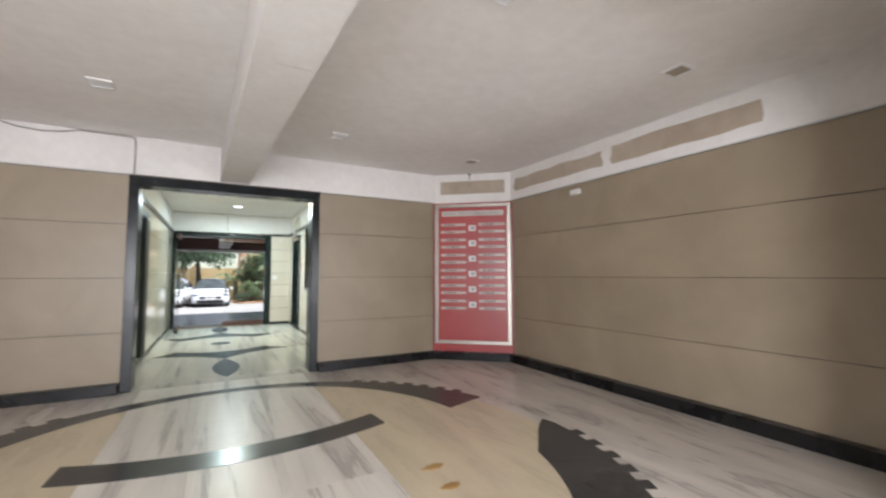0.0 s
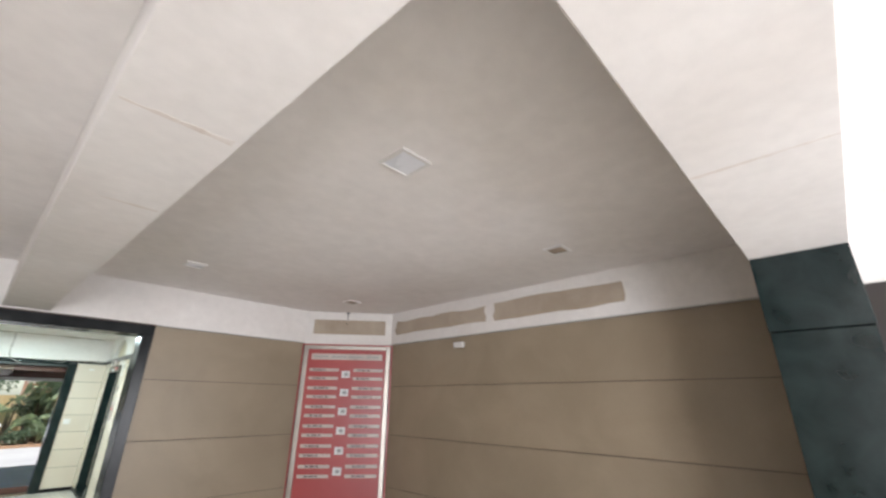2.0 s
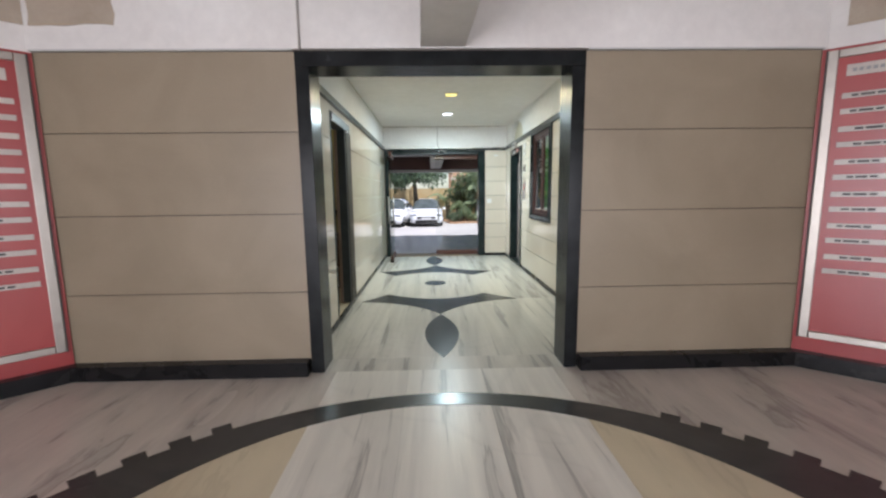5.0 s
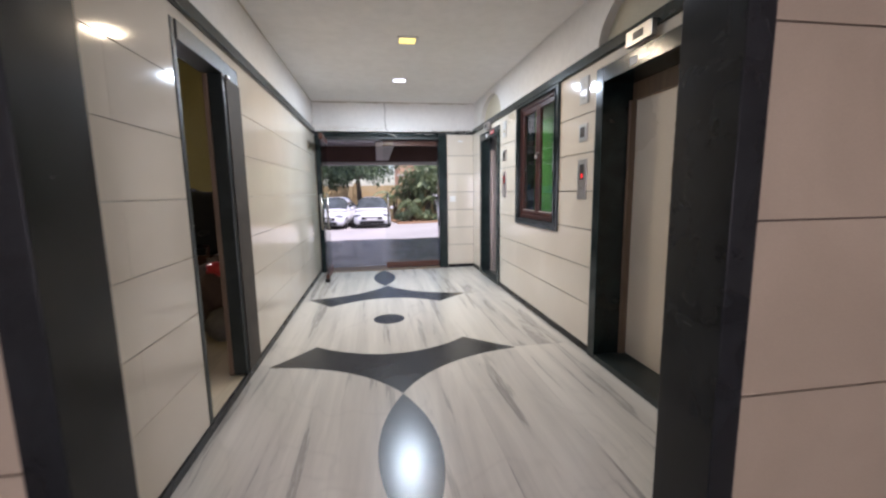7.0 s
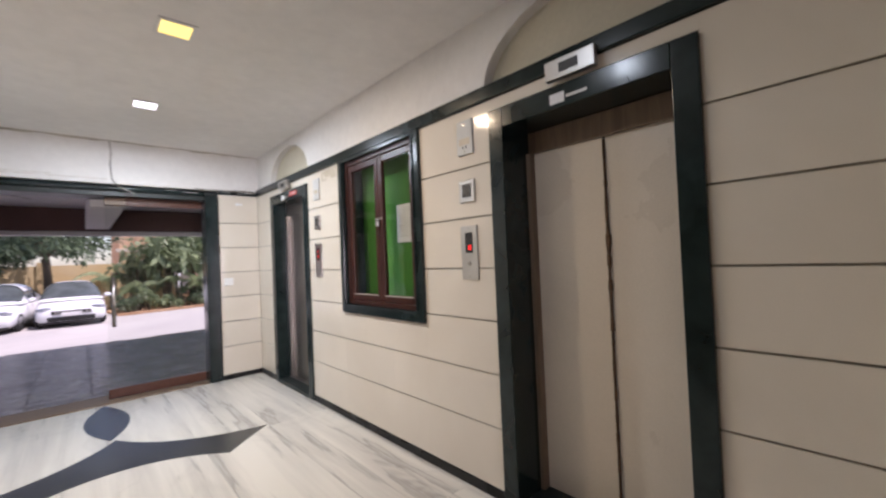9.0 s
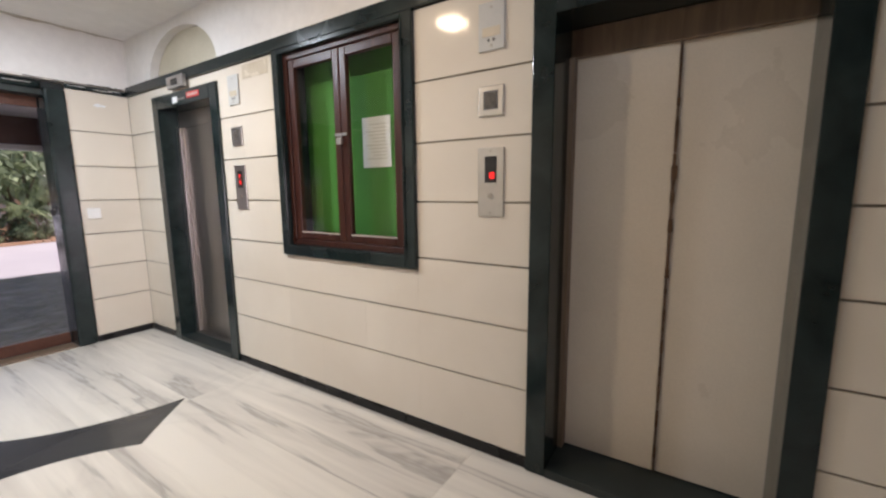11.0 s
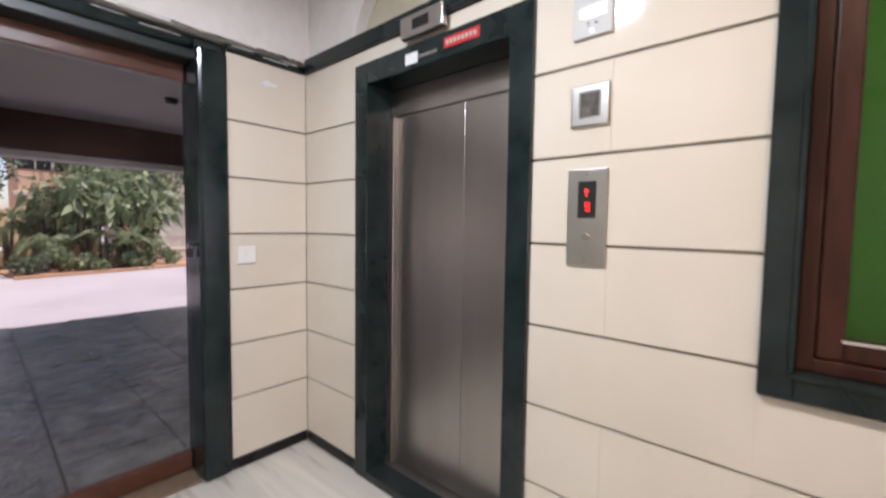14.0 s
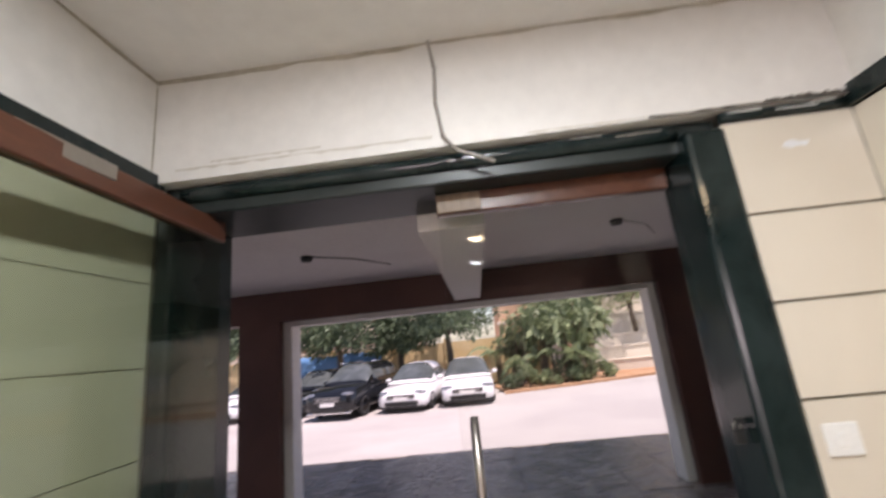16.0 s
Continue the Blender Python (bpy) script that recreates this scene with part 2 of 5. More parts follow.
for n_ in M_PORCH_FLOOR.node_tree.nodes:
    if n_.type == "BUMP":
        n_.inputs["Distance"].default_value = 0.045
M_MAROON = surf("maroon_painted_concrete", (0.085, 0.036, 0.027), (0.125, 0.056, 0.042), 1.2, 40, 0.6, 0.15)
M_PORCH_CEIL = surf("pink_white_soffit_paint", (0.74, 0.68, 0.67), (0.80, 0.75, 0.74), 0.8, 30, 0.8, 0.03)
M_GLASS = glass("clear_glass", (0.97, 0.98, 0.97))
M_GLASS_DOOR = glass("clear_door_glass", (0.96, 0.97, 0.96))
M_GLASS_GREEN = glass("green_tinted_glass", (0.67, 0.72, 0.645))
M_CABLE = surf("painted_cable", (0.30, 0.275, 0.25), (0.40, 0.37, 0.34), 5, 90, 0.6, 0.1)


# ---- building helpers ----
def bx(bm, x0, x1, y0, y1, z0, z1, bevel=0.0):
    r = bmesh.ops.create_cube(bm, size=1)
    m = Matrix.Translation(((x0 + x1) / 2, (y0 + y1) / 2, (z0 + z1) / 2)) @ Matrix.Diagonal((abs(x1 - x0), abs(y1 - y0), abs(z1 - z0), 1))
    bmesh.ops.transform(bm, matrix=m, verts=r["verts"])
    if bevel:
        edges = {e for v in r["verts"] for e in v.link_edges}
        bmesh.ops.bevel(bm, geom=list(edges), offset=bevel, segments=2, affect="EDGES", profile=0.5)
    return bm


def cyl(bm, a, b, r0, r1=None, seg=14):
    a, b = Vector(a), Vector(b)
    d = b - a
    m = Matrix.Translation((a + b) / 2) @ d.to_track_quat("Z", "Y").to_matrix().to_4x4()
    bmesh.ops.create_cone(bm, cap_ends=True, segments=seg, radius1=r0, radius2=r0 if r1 is None else r1, depth=d.length, matrix=m)
    return bm


def ball(bm, at, r, seg=12, squash=(1, 1, 1)):
    m = Matrix.Translation(at) @ Matrix.Diagonal((*squash, 1))
    bmesh.ops.create_uvsphere(bm, u_segments=seg, v_segments=seg // 2 + 2, radius=r, matrix=m)
    return bm


def sheet(bm, outline, z0, z1):
    """A flat slab with the given outline in x and y."""
    top = [bm.verts.new((x, y, z1)) for x, y in outline]
    low = [bm.verts.new((x, y, z0)) for x, y in outline]
    bm.faces.new(top)
    bm.faces.new(low[::-1])
    k = len(outline)
    for i in range(k):
        bm.faces.new((top[i], low[i], low[(i + 1) % k], top[(i + 1) % k]))
    bmesh.ops.recalc_face_normals(bm, faces=bm.faces)
    return bm


def mesh_of(bm, material, smooth=False):
    me = bpy.data.meshes.new("mesh")
    for f in bm.faces:
        f.smooth = smooth
    bm.to_mesh(me)
    bm.free()
    me.materials.append(material)
    return me


def part(name, bm, material, parent=None, label="", smooth=False):
    ob = new(name, mesh_of(bm, material, smooth))
    if parent is not None:
        ob.parent = parent
    if label:
        ob["label"] = label
    return ob


def thing(name, label, category, at=(0, 0, 0), group="", kind=""):
    ob = new(name)
    ob.empty_display_size = 0.1
    ob.location = at
    return tagged(ob, label, category, group, kind)


def structure(name, bm, material, label, category):
    return tagged(part(name, bm, material), label, category, "", "structure")


def NB():
    return bmesh.new()


def tube(name, pts, r, material, parent=None):
    bm = NB()
    for a, b in zip(pts, pts[1:]):
        cyl(bm, a, b, r, seg=8)
        ball(bm, b, r, 8)
    return part(name, bm, material, parent, smooth=True)


def moulding(x0, x1, y, z, r, material, parent, label, seed):
    """A chipped half-round stone moulding along x."""
    rnd = random.Random(seed)
    bm = NB()
    n, k = max(4, int((x1 - x0) / 0.05)), 10
    rows = []
    for i in range(n + 1):
        x = x0 + (x1 - x0) * i / n
        q = r * (1 - (rnd.uniform(0.1, 0.35) if rnd.random() < 0.18 else rnd.uniform(0, 0.05)))
        rows.append([bm.verts.new((x, y - q * math.sin(math.pi * j / k), z + r * math.cos(math.pi * j / k))) for j in range(k + 1)])
    for p0, p1 in zip(rows, rows[1:]):
        for j in range(k):
            bm.faces.new((p0[j], p0[j + 1], p1[j + 1], p1[j]))
        bm.faces.new((p0[0], p1[0], p1[-1], p0[-1]))
    bm.faces.new(rows[0][::-1]), bm.faces.new(rows[-1])
    bmesh.ops.recalc_face_normals(bm, faces=bm.faces)
    ob = part("moulding", bm, material, parent, label, True)
    q = parent
    while q is not None:
        ob.location -= q.location
        q = q.parent
    return ob


def scrape(parent, x, z, w, h, y, seed, material):
    """A ragged pale chip or paint smear on a face that looks towards -y."""
    rnd = random.Random(seed)
    bm = NB()
    top = [(x + w * i / 8, z + h * rnd.uniform(0.3, 1.0)) for i in range(9)]
    low = [(x + w * i / 8, z - h * rnd.uniform(0.2, 0.8)) for i in range(9)][::-1]
    sheet(bm, top + low, 0, 0.0015)
    bmesh.ops.transform(bm, matrix=Matrix.Translation((0, y, 0)) @ Matrix.Rotation(math.pi / 2, 4, "X"), verts=bm.verts)
    ob = part("scrape", bm, material, parent, "pale paint smear")
    ob.location -= parent.location


# ---- plan ----
XR, XL = 2.18, -0.50          # corridor walls
Y0, Y1 = 6.41, 12.39          # doorway wall, entrance wall
LXR, LXL = 4.37, -3.15        # lobby walls
CH, LH = 2.83, 2.85           # ceilings
BAND = 2.32                   # dark band over the corridor tiles
LIFTS = ((7.21, 8.28), (10.80, 11.86))
WIN = (8.935, 10.10)

# ---- large structure ----
bm = NB(); bx(bm, -3.4, 4.6, -3.2, 12.56, -0.25, -0.002)
floor = structure("floor", bm, M_MARBLE, "polished white marble floor with grey streaks and dark inlays", "floor")

# lobby ceiling, beams
bm = NB(); bx(bm, -3.4, 4.6, -3.2, 6.66, LH, LH + 0.2)
structure("ceiling_lobby", bm, M_CEIL, "white painted lobby ceiling, slightly stained", "ceiling")
bm = NB(); bx(bm, -0.8, 2.7, 6.66, 12.42, CH, CH + 0.2)
structure("ceiling_corridor", bm, M_CEIL, "white painted corridor ceiling with downlights", "ceiling")
bm = NB(); sheet(bm, [(0.47, 6.388), (0.79, 6.388), (0.99, 1.281), (0.65, 1.281)], 2.43, LH + 0.002)
beam = structure("ceiling_beam", bm, M_WHITE, "white painted beam with brown damp stains over the lobby", "beam")
M_DAMP = surf("brown_damp_stain", (0.64, 0.58, 0.52), (0.74, 0.70, 0.66), 9.0, 60, 0.85, 0.05)


def smear(x0, x1, y, h, seed, z=2.43):
    """A faint ragged stain line across the underside of a beam, along x."""
    rnd = random.Random(seed)
    n = 14
    u = [x0 + (x1 - x0) * i / n for i in range(n + 1)]
    w = [h * rnd.uniform(0.35, 1.0) * (0.25 + 0.75 * i / n) for i in range(n + 1)]
    bm = NB()
    sheet(bm, [(x, y + 0.3 * k) for x, k in zip(u, w)] + [(x, y - 0.7 * k) for x, k in zip(u, w)][::-1], z - 0.0004, z + 0.001)
    return bm


part("damp_stain", smear(0.63, 0.93, 2.29, 0.05, 2), M_DAMP, beam)
part("damp_stain", smear(0.70, 0.90, 3.06, 0.035, 5), M_DAMP, beam)
bm = NB(); bx(bm, -3.4, 4.6, 0.86, 1.28, 2.43, LH + 0.002, 0.006)
structure("ceiling_beam", bm, M_WHITE, "white painted cross beam with hairline cracks", "beam")


def courses(parent, axis, plane, out, a0, a1, levels, material, gap=0.010, proud=0.012, name="panel", length=0.0):
    """Horizontal wall panels standing proud of the wall, whole courses or tiles of about the given length. axis: the wall's plane axis; out: the room's side."""
    for row, (z0, z1) in enumerate(levels):
        cuts = [a0]
        if length:
            u = a0 + length * (0.45 if row % 2 else 0.9)
            while u < a1 - 0.25:
                if u > a0 + 0.25:
                    cuts.append(u)
                u += length
        cuts.append(a1)
        for u0, u1 in zip(cuts, cuts[1:]):
            bm = NB()
            lo, hi = sorted((plane, plane + out * proud))
            e0, e1 = (0.0002 if u0 > a0 else 0), (0.0002 if u1 < a1 else 0)
            if axis == "x":
                bx(bm, lo, hi, u0 + e0, u1 - e1, z0 + gap / 2, z1 - gap / 2, 0.0008)
            else:
                bx(bm, u0 + e0, u1 - e1, lo, hi, z0 + gap / 2, z1 - gap / 2, 0.0008)
            part(name, bm, material, parent)


CZ = [(0.055, 0.41)] + [(0.41 + 0.31 * i, 0.72 + 0.31 * i) for i in range(5)] + [(1.96, BAND)]
LZ = [(0.10, 0.65), (0.65, 1.25), (1.25, 1.85), (1.85, 2.41)]


def levels_between(lo, hi):
    return [(max(a, lo), min(b, hi)) for a, b in CZ if min(b, hi) - max(a, lo) > 0.03]


# corridor wall with the lifts
bm = NB()
B = XR + 0.012
for y0, y1, z0, z1 in ((6.66, 7.21, 0, 2.32), (7.21, 8.28, 2.24, 2.32), (8.28, 8.935, 0, 2.32), (8.935, 10.10, 0, 0.96), (10.10, 10.80, 0, 2.32), (10.80, 11.86, 2.24, 2.32), (11.86, 12.60, 0, 2.32)):
    bx(bm, B, 2.55, y0, y1, z0, z1)
wall_r = structure("wall_lifts", bm, M_JOINT, "cream tiled corridor wall with grey joints beside two lifts", "wall")
for y0, y1, z0, z1 in ((6.66, 7.21, 0, 3), (7.21, 8.28, 2.245, 3), (8.28, 8.935, 0, 3), (8.935, 10.10, 0, 0.96), (10.10, 10.80, 0, 3), (10.80, 11.86, 2.245, 3), (11.86, 12.388, 0, 3)):
    courses(wall_r, "x", B, -1, y0, y1, levels_between(z0, z1), M_CREAM, name="tile", length=0.92)

# upper wall with arched recesses
def upper_wall(arches):
    bm = NB()
    pts = [(6.66, BAND + 0.08)]
    for c, r, h in arches:
        pts.append((c - r, BAND + 0.08))
        for i in range(1, 24):
            a = math.pi * (1 - i / 24)
            pts.append((c + r * math.cos(a), BAND + 0.08 + h * math.sin(a)))
        pts.append((c + r, BAND + 0.08))
    pts += [(12.42, BAND + 0.08), (12.42, CH), (6.66, CH)]
    f = bm.faces.new([bm.verts.new((XR + 0.005, y, z)) for y, z in pts])
    r = bmesh.ops.extrude_face_region(bm, geom=[f])
    bmesh.ops.translate(bm, vec=(0.07, 0, 0), verts=[v for v in r["geom"] if isinstance(v, bmesh.types.BMVert)])
    bmesh.ops.recalc_face_normals(bm, faces=bm.faces)
    return bm


structure("wall_upper_lifts", upper_wall([(7.74, 0.58, 0.35), (11.345, 0.55, 0.35)]), M_WHITE, "white painted upper wall with two arched recesses", "wall")
bm = NB(); bx(bm, XR + 0.077, 2.55, 6.66, 12.60, BAND, CH)
structure("wall_arch_back", bm, M_ARCH, "cream painted back of the arched recesses", "wall")
bm = NB(); bx(bm, XR - 0.025, XR + 0.075, 6.66, 12.40, BAND, BAND + 0.08, 0.006)
structure("trim_band_lifts", bm, M_GRANITE, "dark green granite band along the wall", "trim")
bm = NB()
for y0, y1 in ((6.66, 7.21), (8.28, 10.80), (11.86, 12.37)):
    bx(bm, XR - 0.010, XR + 0.012, y0, y1, 0, 0.055, 0.003)
structure("baseboard_lifts", bm, M_BASE, "black stone skirting", "baseboard")

# corridor wall opposite, with the store doorway
DO = (7.635, 8.63, 2.25)
STEP = 0.05                   # raised floor of the stair space
bm = NB()
A = XL - 0.008
for y0, y1, z0, z1 in ((6.66, DO[0], 0, CH), (DO[0], DO[1], DO[2], CH), (DO[1], 12.60, 0, CH)):
    bx(bm, -0.63, A, y0, y1, z0, z1)
wall_l = structure("wall_store", bm, M_JOINT_PALE, "glossy cream tiled corridor wall with pale joints", "wall")
for y0, y1, z0, z1 in ((6.66, DO[0], 0, 3), (DO[0], DO[1], DO[2], 3), (DO[1], 12.388, 0, 3)):
    courses(wall_l, "x", A, 1, y0, y1, levels_between(z0, z1), M_CREAM, 0.0045, 0.008, "tile", 0.92)
bm = NB(); bx(bm, A + 0.001, XL + 0.0, 6.66, 12.40, BAND + 0.08, CH)
structure("wall_upper_store", bm, M_WHITE, "white painted upper wall", "wall")
bm = NB(); bx(bm, A + 0.001, XL + 0.03, 6.66, 12.40, BAND, BAND + 0.08, 0.006)
structure("trim_band_store", bm, M_GRANITE, "dark granite band along the wall", "trim")
bm = NB()
bx(bm, XL - 0.011, XL + 0.012, 6.66, 12.37, 0, 0.055, 0.003)
structure("baseboard_store", bm, M_BASE, "black stone skirting", "baseboard")

# entrance wall
bm = NB()
bx(bm, 1.71, 2.60, Y1 + 0.012, 12.80, 0, 2.30)
bx(bm, -0.9, -0.49, Y1 + 0.012, 12.80, 0, 2.30)
wall_e = structure("wall_entrance", bm, M_JOINT, "cream tiled return wall beside the glass entrance", "wall")
courses(wall_e, "y", Y1 + 0.012, -1, 1.712, XR - 0.002, CZ, M_CREAM, name="tile")
bm = NB(); bx(bm, -0.9, 2.60, Y1 - 0.03, 12.80, 2.36, CH)
structure("wall_entrance_upper", bm, M_WHITE, "white painted wall over the entrance", "wall")
bm = NB(); bx(bm, 1.712, XR - 0.026, Y1 - 0.008, Y1 + 0.012, BAND, BAND + 0.038, 0.004)
trim_e = structure("trim_entrance", bm, M_GRANITE, "chipped dark granite moulding", "trim")
moulding(1.715, XR - 0.03, Y1 - 0.0085, BAND + 0.019, 0.018, M_GRANITE, trim_e, "chipped half-round edge", 9)
for i, (x, z, w, h) in enumerate(((1.73, 2.345, 0.12, 0.006), (1.90, 2.335, 0.15, 0.005), (2.02, 2.347, 0.09, 0.006))):
    scrape(trim_e, x, z, w, h, Y1 - 0.0275, 60 + i, M_PLATE_GREY)
bm = NB(); bx(bm, 1.712, XR - 0.011, Y1 - 0.012, Y1 + 0.011, 0, 0.055, 0.003)
structure("baseboard_entrance", bm, M_BASE, "black stone skirting", "baseboard")

# entrance granite frame
ent = thing("entrance_frame", "dark green granite frame of the glass entrance", "door frame", (0.6, 12.5, 0), kind="structure")
def sub(name, box, material, parent, label="", bevel=0.004):
    bm = NB()
    bx(bm, *box, bevel)
    ob = part(name, bm, material, parent, label)
    p = parent
    while p is not None:
        ob.location -= p.location
        p = p.parent
    return ob
sub("jamb", (1.56, 1.709, Y1 - 0.03, 12.61, 0, 2.30), M_GRANITE, ent, bevel=0.02)
sub("jamb", (-0.488, -0.405, Y1 - 0.015, 12.78, 0, 2.30), M_GRANITE, ent, bevel=0.02)
sub("lintel", (-0.488, 1.711, Y1 + 0.035, 12.78, 2.235, 2.359), M_GRANITE_DULL, ent, bevel=0.008)
moulding(-0.40, 1.559, Y1 + 0.034, 2.318, 0.034, M_GRANITE, ent, "chipped half-round granite moulding", 3)
for i, (x, z, w, h) in enumerate(((1.16, 2.335, 0.12, 0.004), (1.33, 2.322, 0.17, 0.005))):
    scrape(ent, x, z, w, h, Y1 - 0.0012, 40 + i, M_STEEL_BRIGHT)
sub("threshold", (-0.404, 1.559, 12.40, 12.78, -0.01, 0.012), M_WOOD_FRAME, ent)

# doorway wall of the lobby
bm = NB()
P = 0.012
bx(bm, -2.6, -0.42, Y0 + P, 6.66, 0, LH)
bx(bm, 1.66, 4.6, Y0 + P, 6.66, 0, LH)
bx(bm, -0.42, 1.66, Y0 + P, 6.66, 2.40, LH)
wall_d = structure("wall_doorway", bm, M_JOINT_DARK, "beige panelled lobby wall with thin dark joints around the doorway", "wall")
courses(wall_d, "y", Y0 + P, -1, -2.27, -0.421, LZ, M_BEIGE, 0.007)
courses(wall_d, "y", Y0 + P, -1, 1.661, 3.435, LZ, M_BEIGE, 0.007)
bm = NB(); bx(bm, -2.30, 3.46, Y0 - 0.022, Y0 + P - 0.001, 2.42, LH)
structure("wall_doorway_upper", bm, M_WHITE, "white plaster band over the beige panels", "wall")
# extra depth stands in for the skirting's dark reflection in the floor
bm = NB()
bx(bm, -2.26, -0.44, Y0 - 0.095, Y0 + 0.011, 0, 0.115, 0.004); bx(bm, 1.68, 3.43, Y0 - 0.095, Y0 + 0.011, 0, 0.115, 0.004)
structure("baseboard_doorway", bm, M_BASE, "black stone skirting", "baseboard")
bm = NB(); bx(bm, -2.26, -0.44, Y0 - 0.030, Y0 - 0.001, 2.407, 2.4195, 0.003); bx(bm, 1.68, 3.43, Y0 - 0.030, Y0 - 0.001, 2.407, 2.4195, 0.003)
structure("trim_bead_doorway", bm, M_PLATE_GREY, "thin pale plaster bead under the white band", "trim")
dw = thing("doorway_frame", "dark granite frame of the wide open doorway", "door frame", (0.62, 6.5, 0), kind="structure")
sub("jamb", (-0.43, -0.33, Y0 - 0.02, 6.66, 0, 2.30), M_GRANITE_BLACK, dw)
sub("jamb", (1.57, 1.67, Y0 - 0.02, 6.66, 0, 2.30), M_GRANITE_BLACK, dw)
sub("lintel", (-0.43, 1.67, Y0 - 0.022, 6.66, 2.30, 2.405), M_GRANITE_BLACK, dw)
bm = NB(); bx(bm, 1.67, 2.55, 6.662, 6.67, 0, CH)
structure("wall_corridor_end", bm, M_CREAM, "cream tiled wall behind the doorway jamb", "wall")

# lobby side walls
for sx, nm in ((1, "east"), (-1, "west")):
    x = LXR if sx > 0 else LXL
    bm = NB()
    bx(bm, x + sx * P, x + sx * 0.25, 1.30, 6.66, 0, LH)
    w = structure("wall_lobby_" + nm, bm, M_JOINT_DARK, "long beige panelled lobby wall with thin dark joints", "wall")
    courses(w, "x", x + sx * P, -sx, 1.30, 5.65, LZ, M_BEIGE, 0.007)
    bm = NB(); bx(bm, x - sx * 0.022, x + sx * 0.011, 1.25, 5.67, 2.42, LH)
    structure("wall_lobby_upper_" + nm, bm, M_WHITE, "white plaster band over the beige panels", "wall")
    # drawn deeper than the stone, in place of its mirror image in the floor
    bm = NB(); bx(bm, x - sx * 0.11, x + sx * 0.011, 1.30, 5.61, 0, 0.115, 0.004)
    structure("baseboard_" + nm, bm, M_BASE, "black stone skirting", "baseboard")
    bm = NB(); bx(bm, x - sx * 0.029, x - sx * 0.001, 1.30, 5.62, 2.407, 2.4195, 0.003)
    structure("trim_bead_" + nm, bm, M_PLATE_GREY, "thin pale plaster bead under the white band", "trim")
    # the splayed corner that carries the board
    xi = 3.43 if sx > 0 else -2.26
    c, d = Vector((xi, Y0 - 0.005)), Vector((x, 5.60))
    t = (d - c).normalized()
    nrm = Vector((t.y, -t.x)) * (1 if sx > 0 else -1)
    if nrm.y > 0:
        nrm = -nrm
    bm = NB(); sheet(bm, [c, d, d - nrm * 0.3, c - nrm * 0.3], 0, LH)
    structure("wall_corner_" + nm, bm, M_WHITE, "splayed white corner wall behind the name board", "wall")
    u = t * (0.12 if sx > 0 else 0.02)
    bm = NB(); sheet(bm, [c + u, d - u, d - u + nrm * 0.006, c + u + nrm * 0.006], 2.54 if sx > 0 else 2.58, 2.74 if sx > 0 else 2.80)
    structure("plaster_patch", bm, M_PLASTER, "bare brown plaster patch over the name board", "plaster patch")
    # depth again includes the skirting's reflection on the marble
    bm = NB(); sheet(bm, [c + nrm * 0.095, d + nrm * 0.095, d, c], 0, 0.117)
    structure("baseboard_corner_" + nm, bm, M_BASE, "black stone skirting", "baseboard")

# back of the lobby, out of view, with openings assumed for the daylight lamps
bm = NB()
bx(bm, -3.4, -2.25, -3.2, -2.9, 0, 2.3); bx(bm, -0.25, 2.65, -3.2, -2.9, 0, 2.3); bx(bm, 4.25, 4.6, -3.2, -2.9, 0, 2.3); bx(bm, -3.4, 4.6, -3.2, -2.9, 2.3, LH)
bx(bm, -3.4, -3.2, -2.9, -1.95, 0, LH); bx(bm, -3.4, -3.2, 0.15, 1.3, 0, LH); bx(bm, -3.4, -3.2, -1.95, 0.15, 2.15, LH); bx(bm, 4.45, 4.6, -2.9, 1.3, 0, LH)
structure("wall_lobby_back", bm, M_WHITE, "plain painted walls around the rear lobby opening", "wall")

# ---- lobby things ----
col = thing("column", "dark green granite clad column under the cross beam", "column", (3.85, 1.07, 0), kind="structure")
sub("cladding", (3.36, 4.36, 0.87, 1.27, 0, 2.02), M_GRANITE, col)
sub("cladding", (3.355, 4.36, 0.865, 1.275, 2.025, 2.43), M_GRANITE, col)
bm = NB(); bx(bm, 4.38, 4.445, -2.9, 0.86, 0, 2.42)
structure("wall_rear_panel", bm, M_BROWN_STONE, "dark brown stone wall behind the column", "wall")

# bare plaster patches with ragged ends in the white band
def patch(axis, plane, out, a0, a1, z0, z1, seed):
    rnd = random.Random(seed)
    pts = [(a0 + (a1 - a0) * i / 9, z0 + rnd.uniform(-0.008, 0.008)) for i in range(10)]
    pts += [(a1 + rnd.uniform(-0.02, 0.05), z0 + (z1 - z0) * k) for k in (0.3, 0.6)]
    pts += [(a1 - (a1 - a0) * i / 9, z1 + rnd.uniform(-0.012, 0.012)) for i in range(10)]
    pts += [(a0 + rnd.uniform(-0.03, 0.02), z1 - (z1 - z0) * k) for k in (0.35, 0.7)]
    bm = NB()
    lo, hi = plane, plane + out * 0.005
    p3 = (lambda a, z, d: (d, a, z)) if axis == "x" else (lambda a, z, d: (a, d, z))
    f, b = [bm.verts.new(p3(a, z, hi)) for a, z in pts], [bm.verts.new(p3(a, z, lo)) for a, z in pts]
    bm.faces.new(f), bm.faces.new(b[::-1])
    for k in range(len(pts)):
        q = (k + 1) % len(pts)
        bm.faces.new((f[k], b[k], b[q], f[q]))
    bmesh.ops.recalc_face_normals(bm, faces=bm.faces)
    structure("plaster_patch", bm, M_PLASTER, "bare brown plaster patch left in the white band", "plaster patch")


patch("x", LXR - 0.022, -1, 3.92, 5.50, 2.545, 2.72, 1)
patch("x", LXR - 0.022, -1, 2.33, 3.79, 2.53, 2.735, 2)
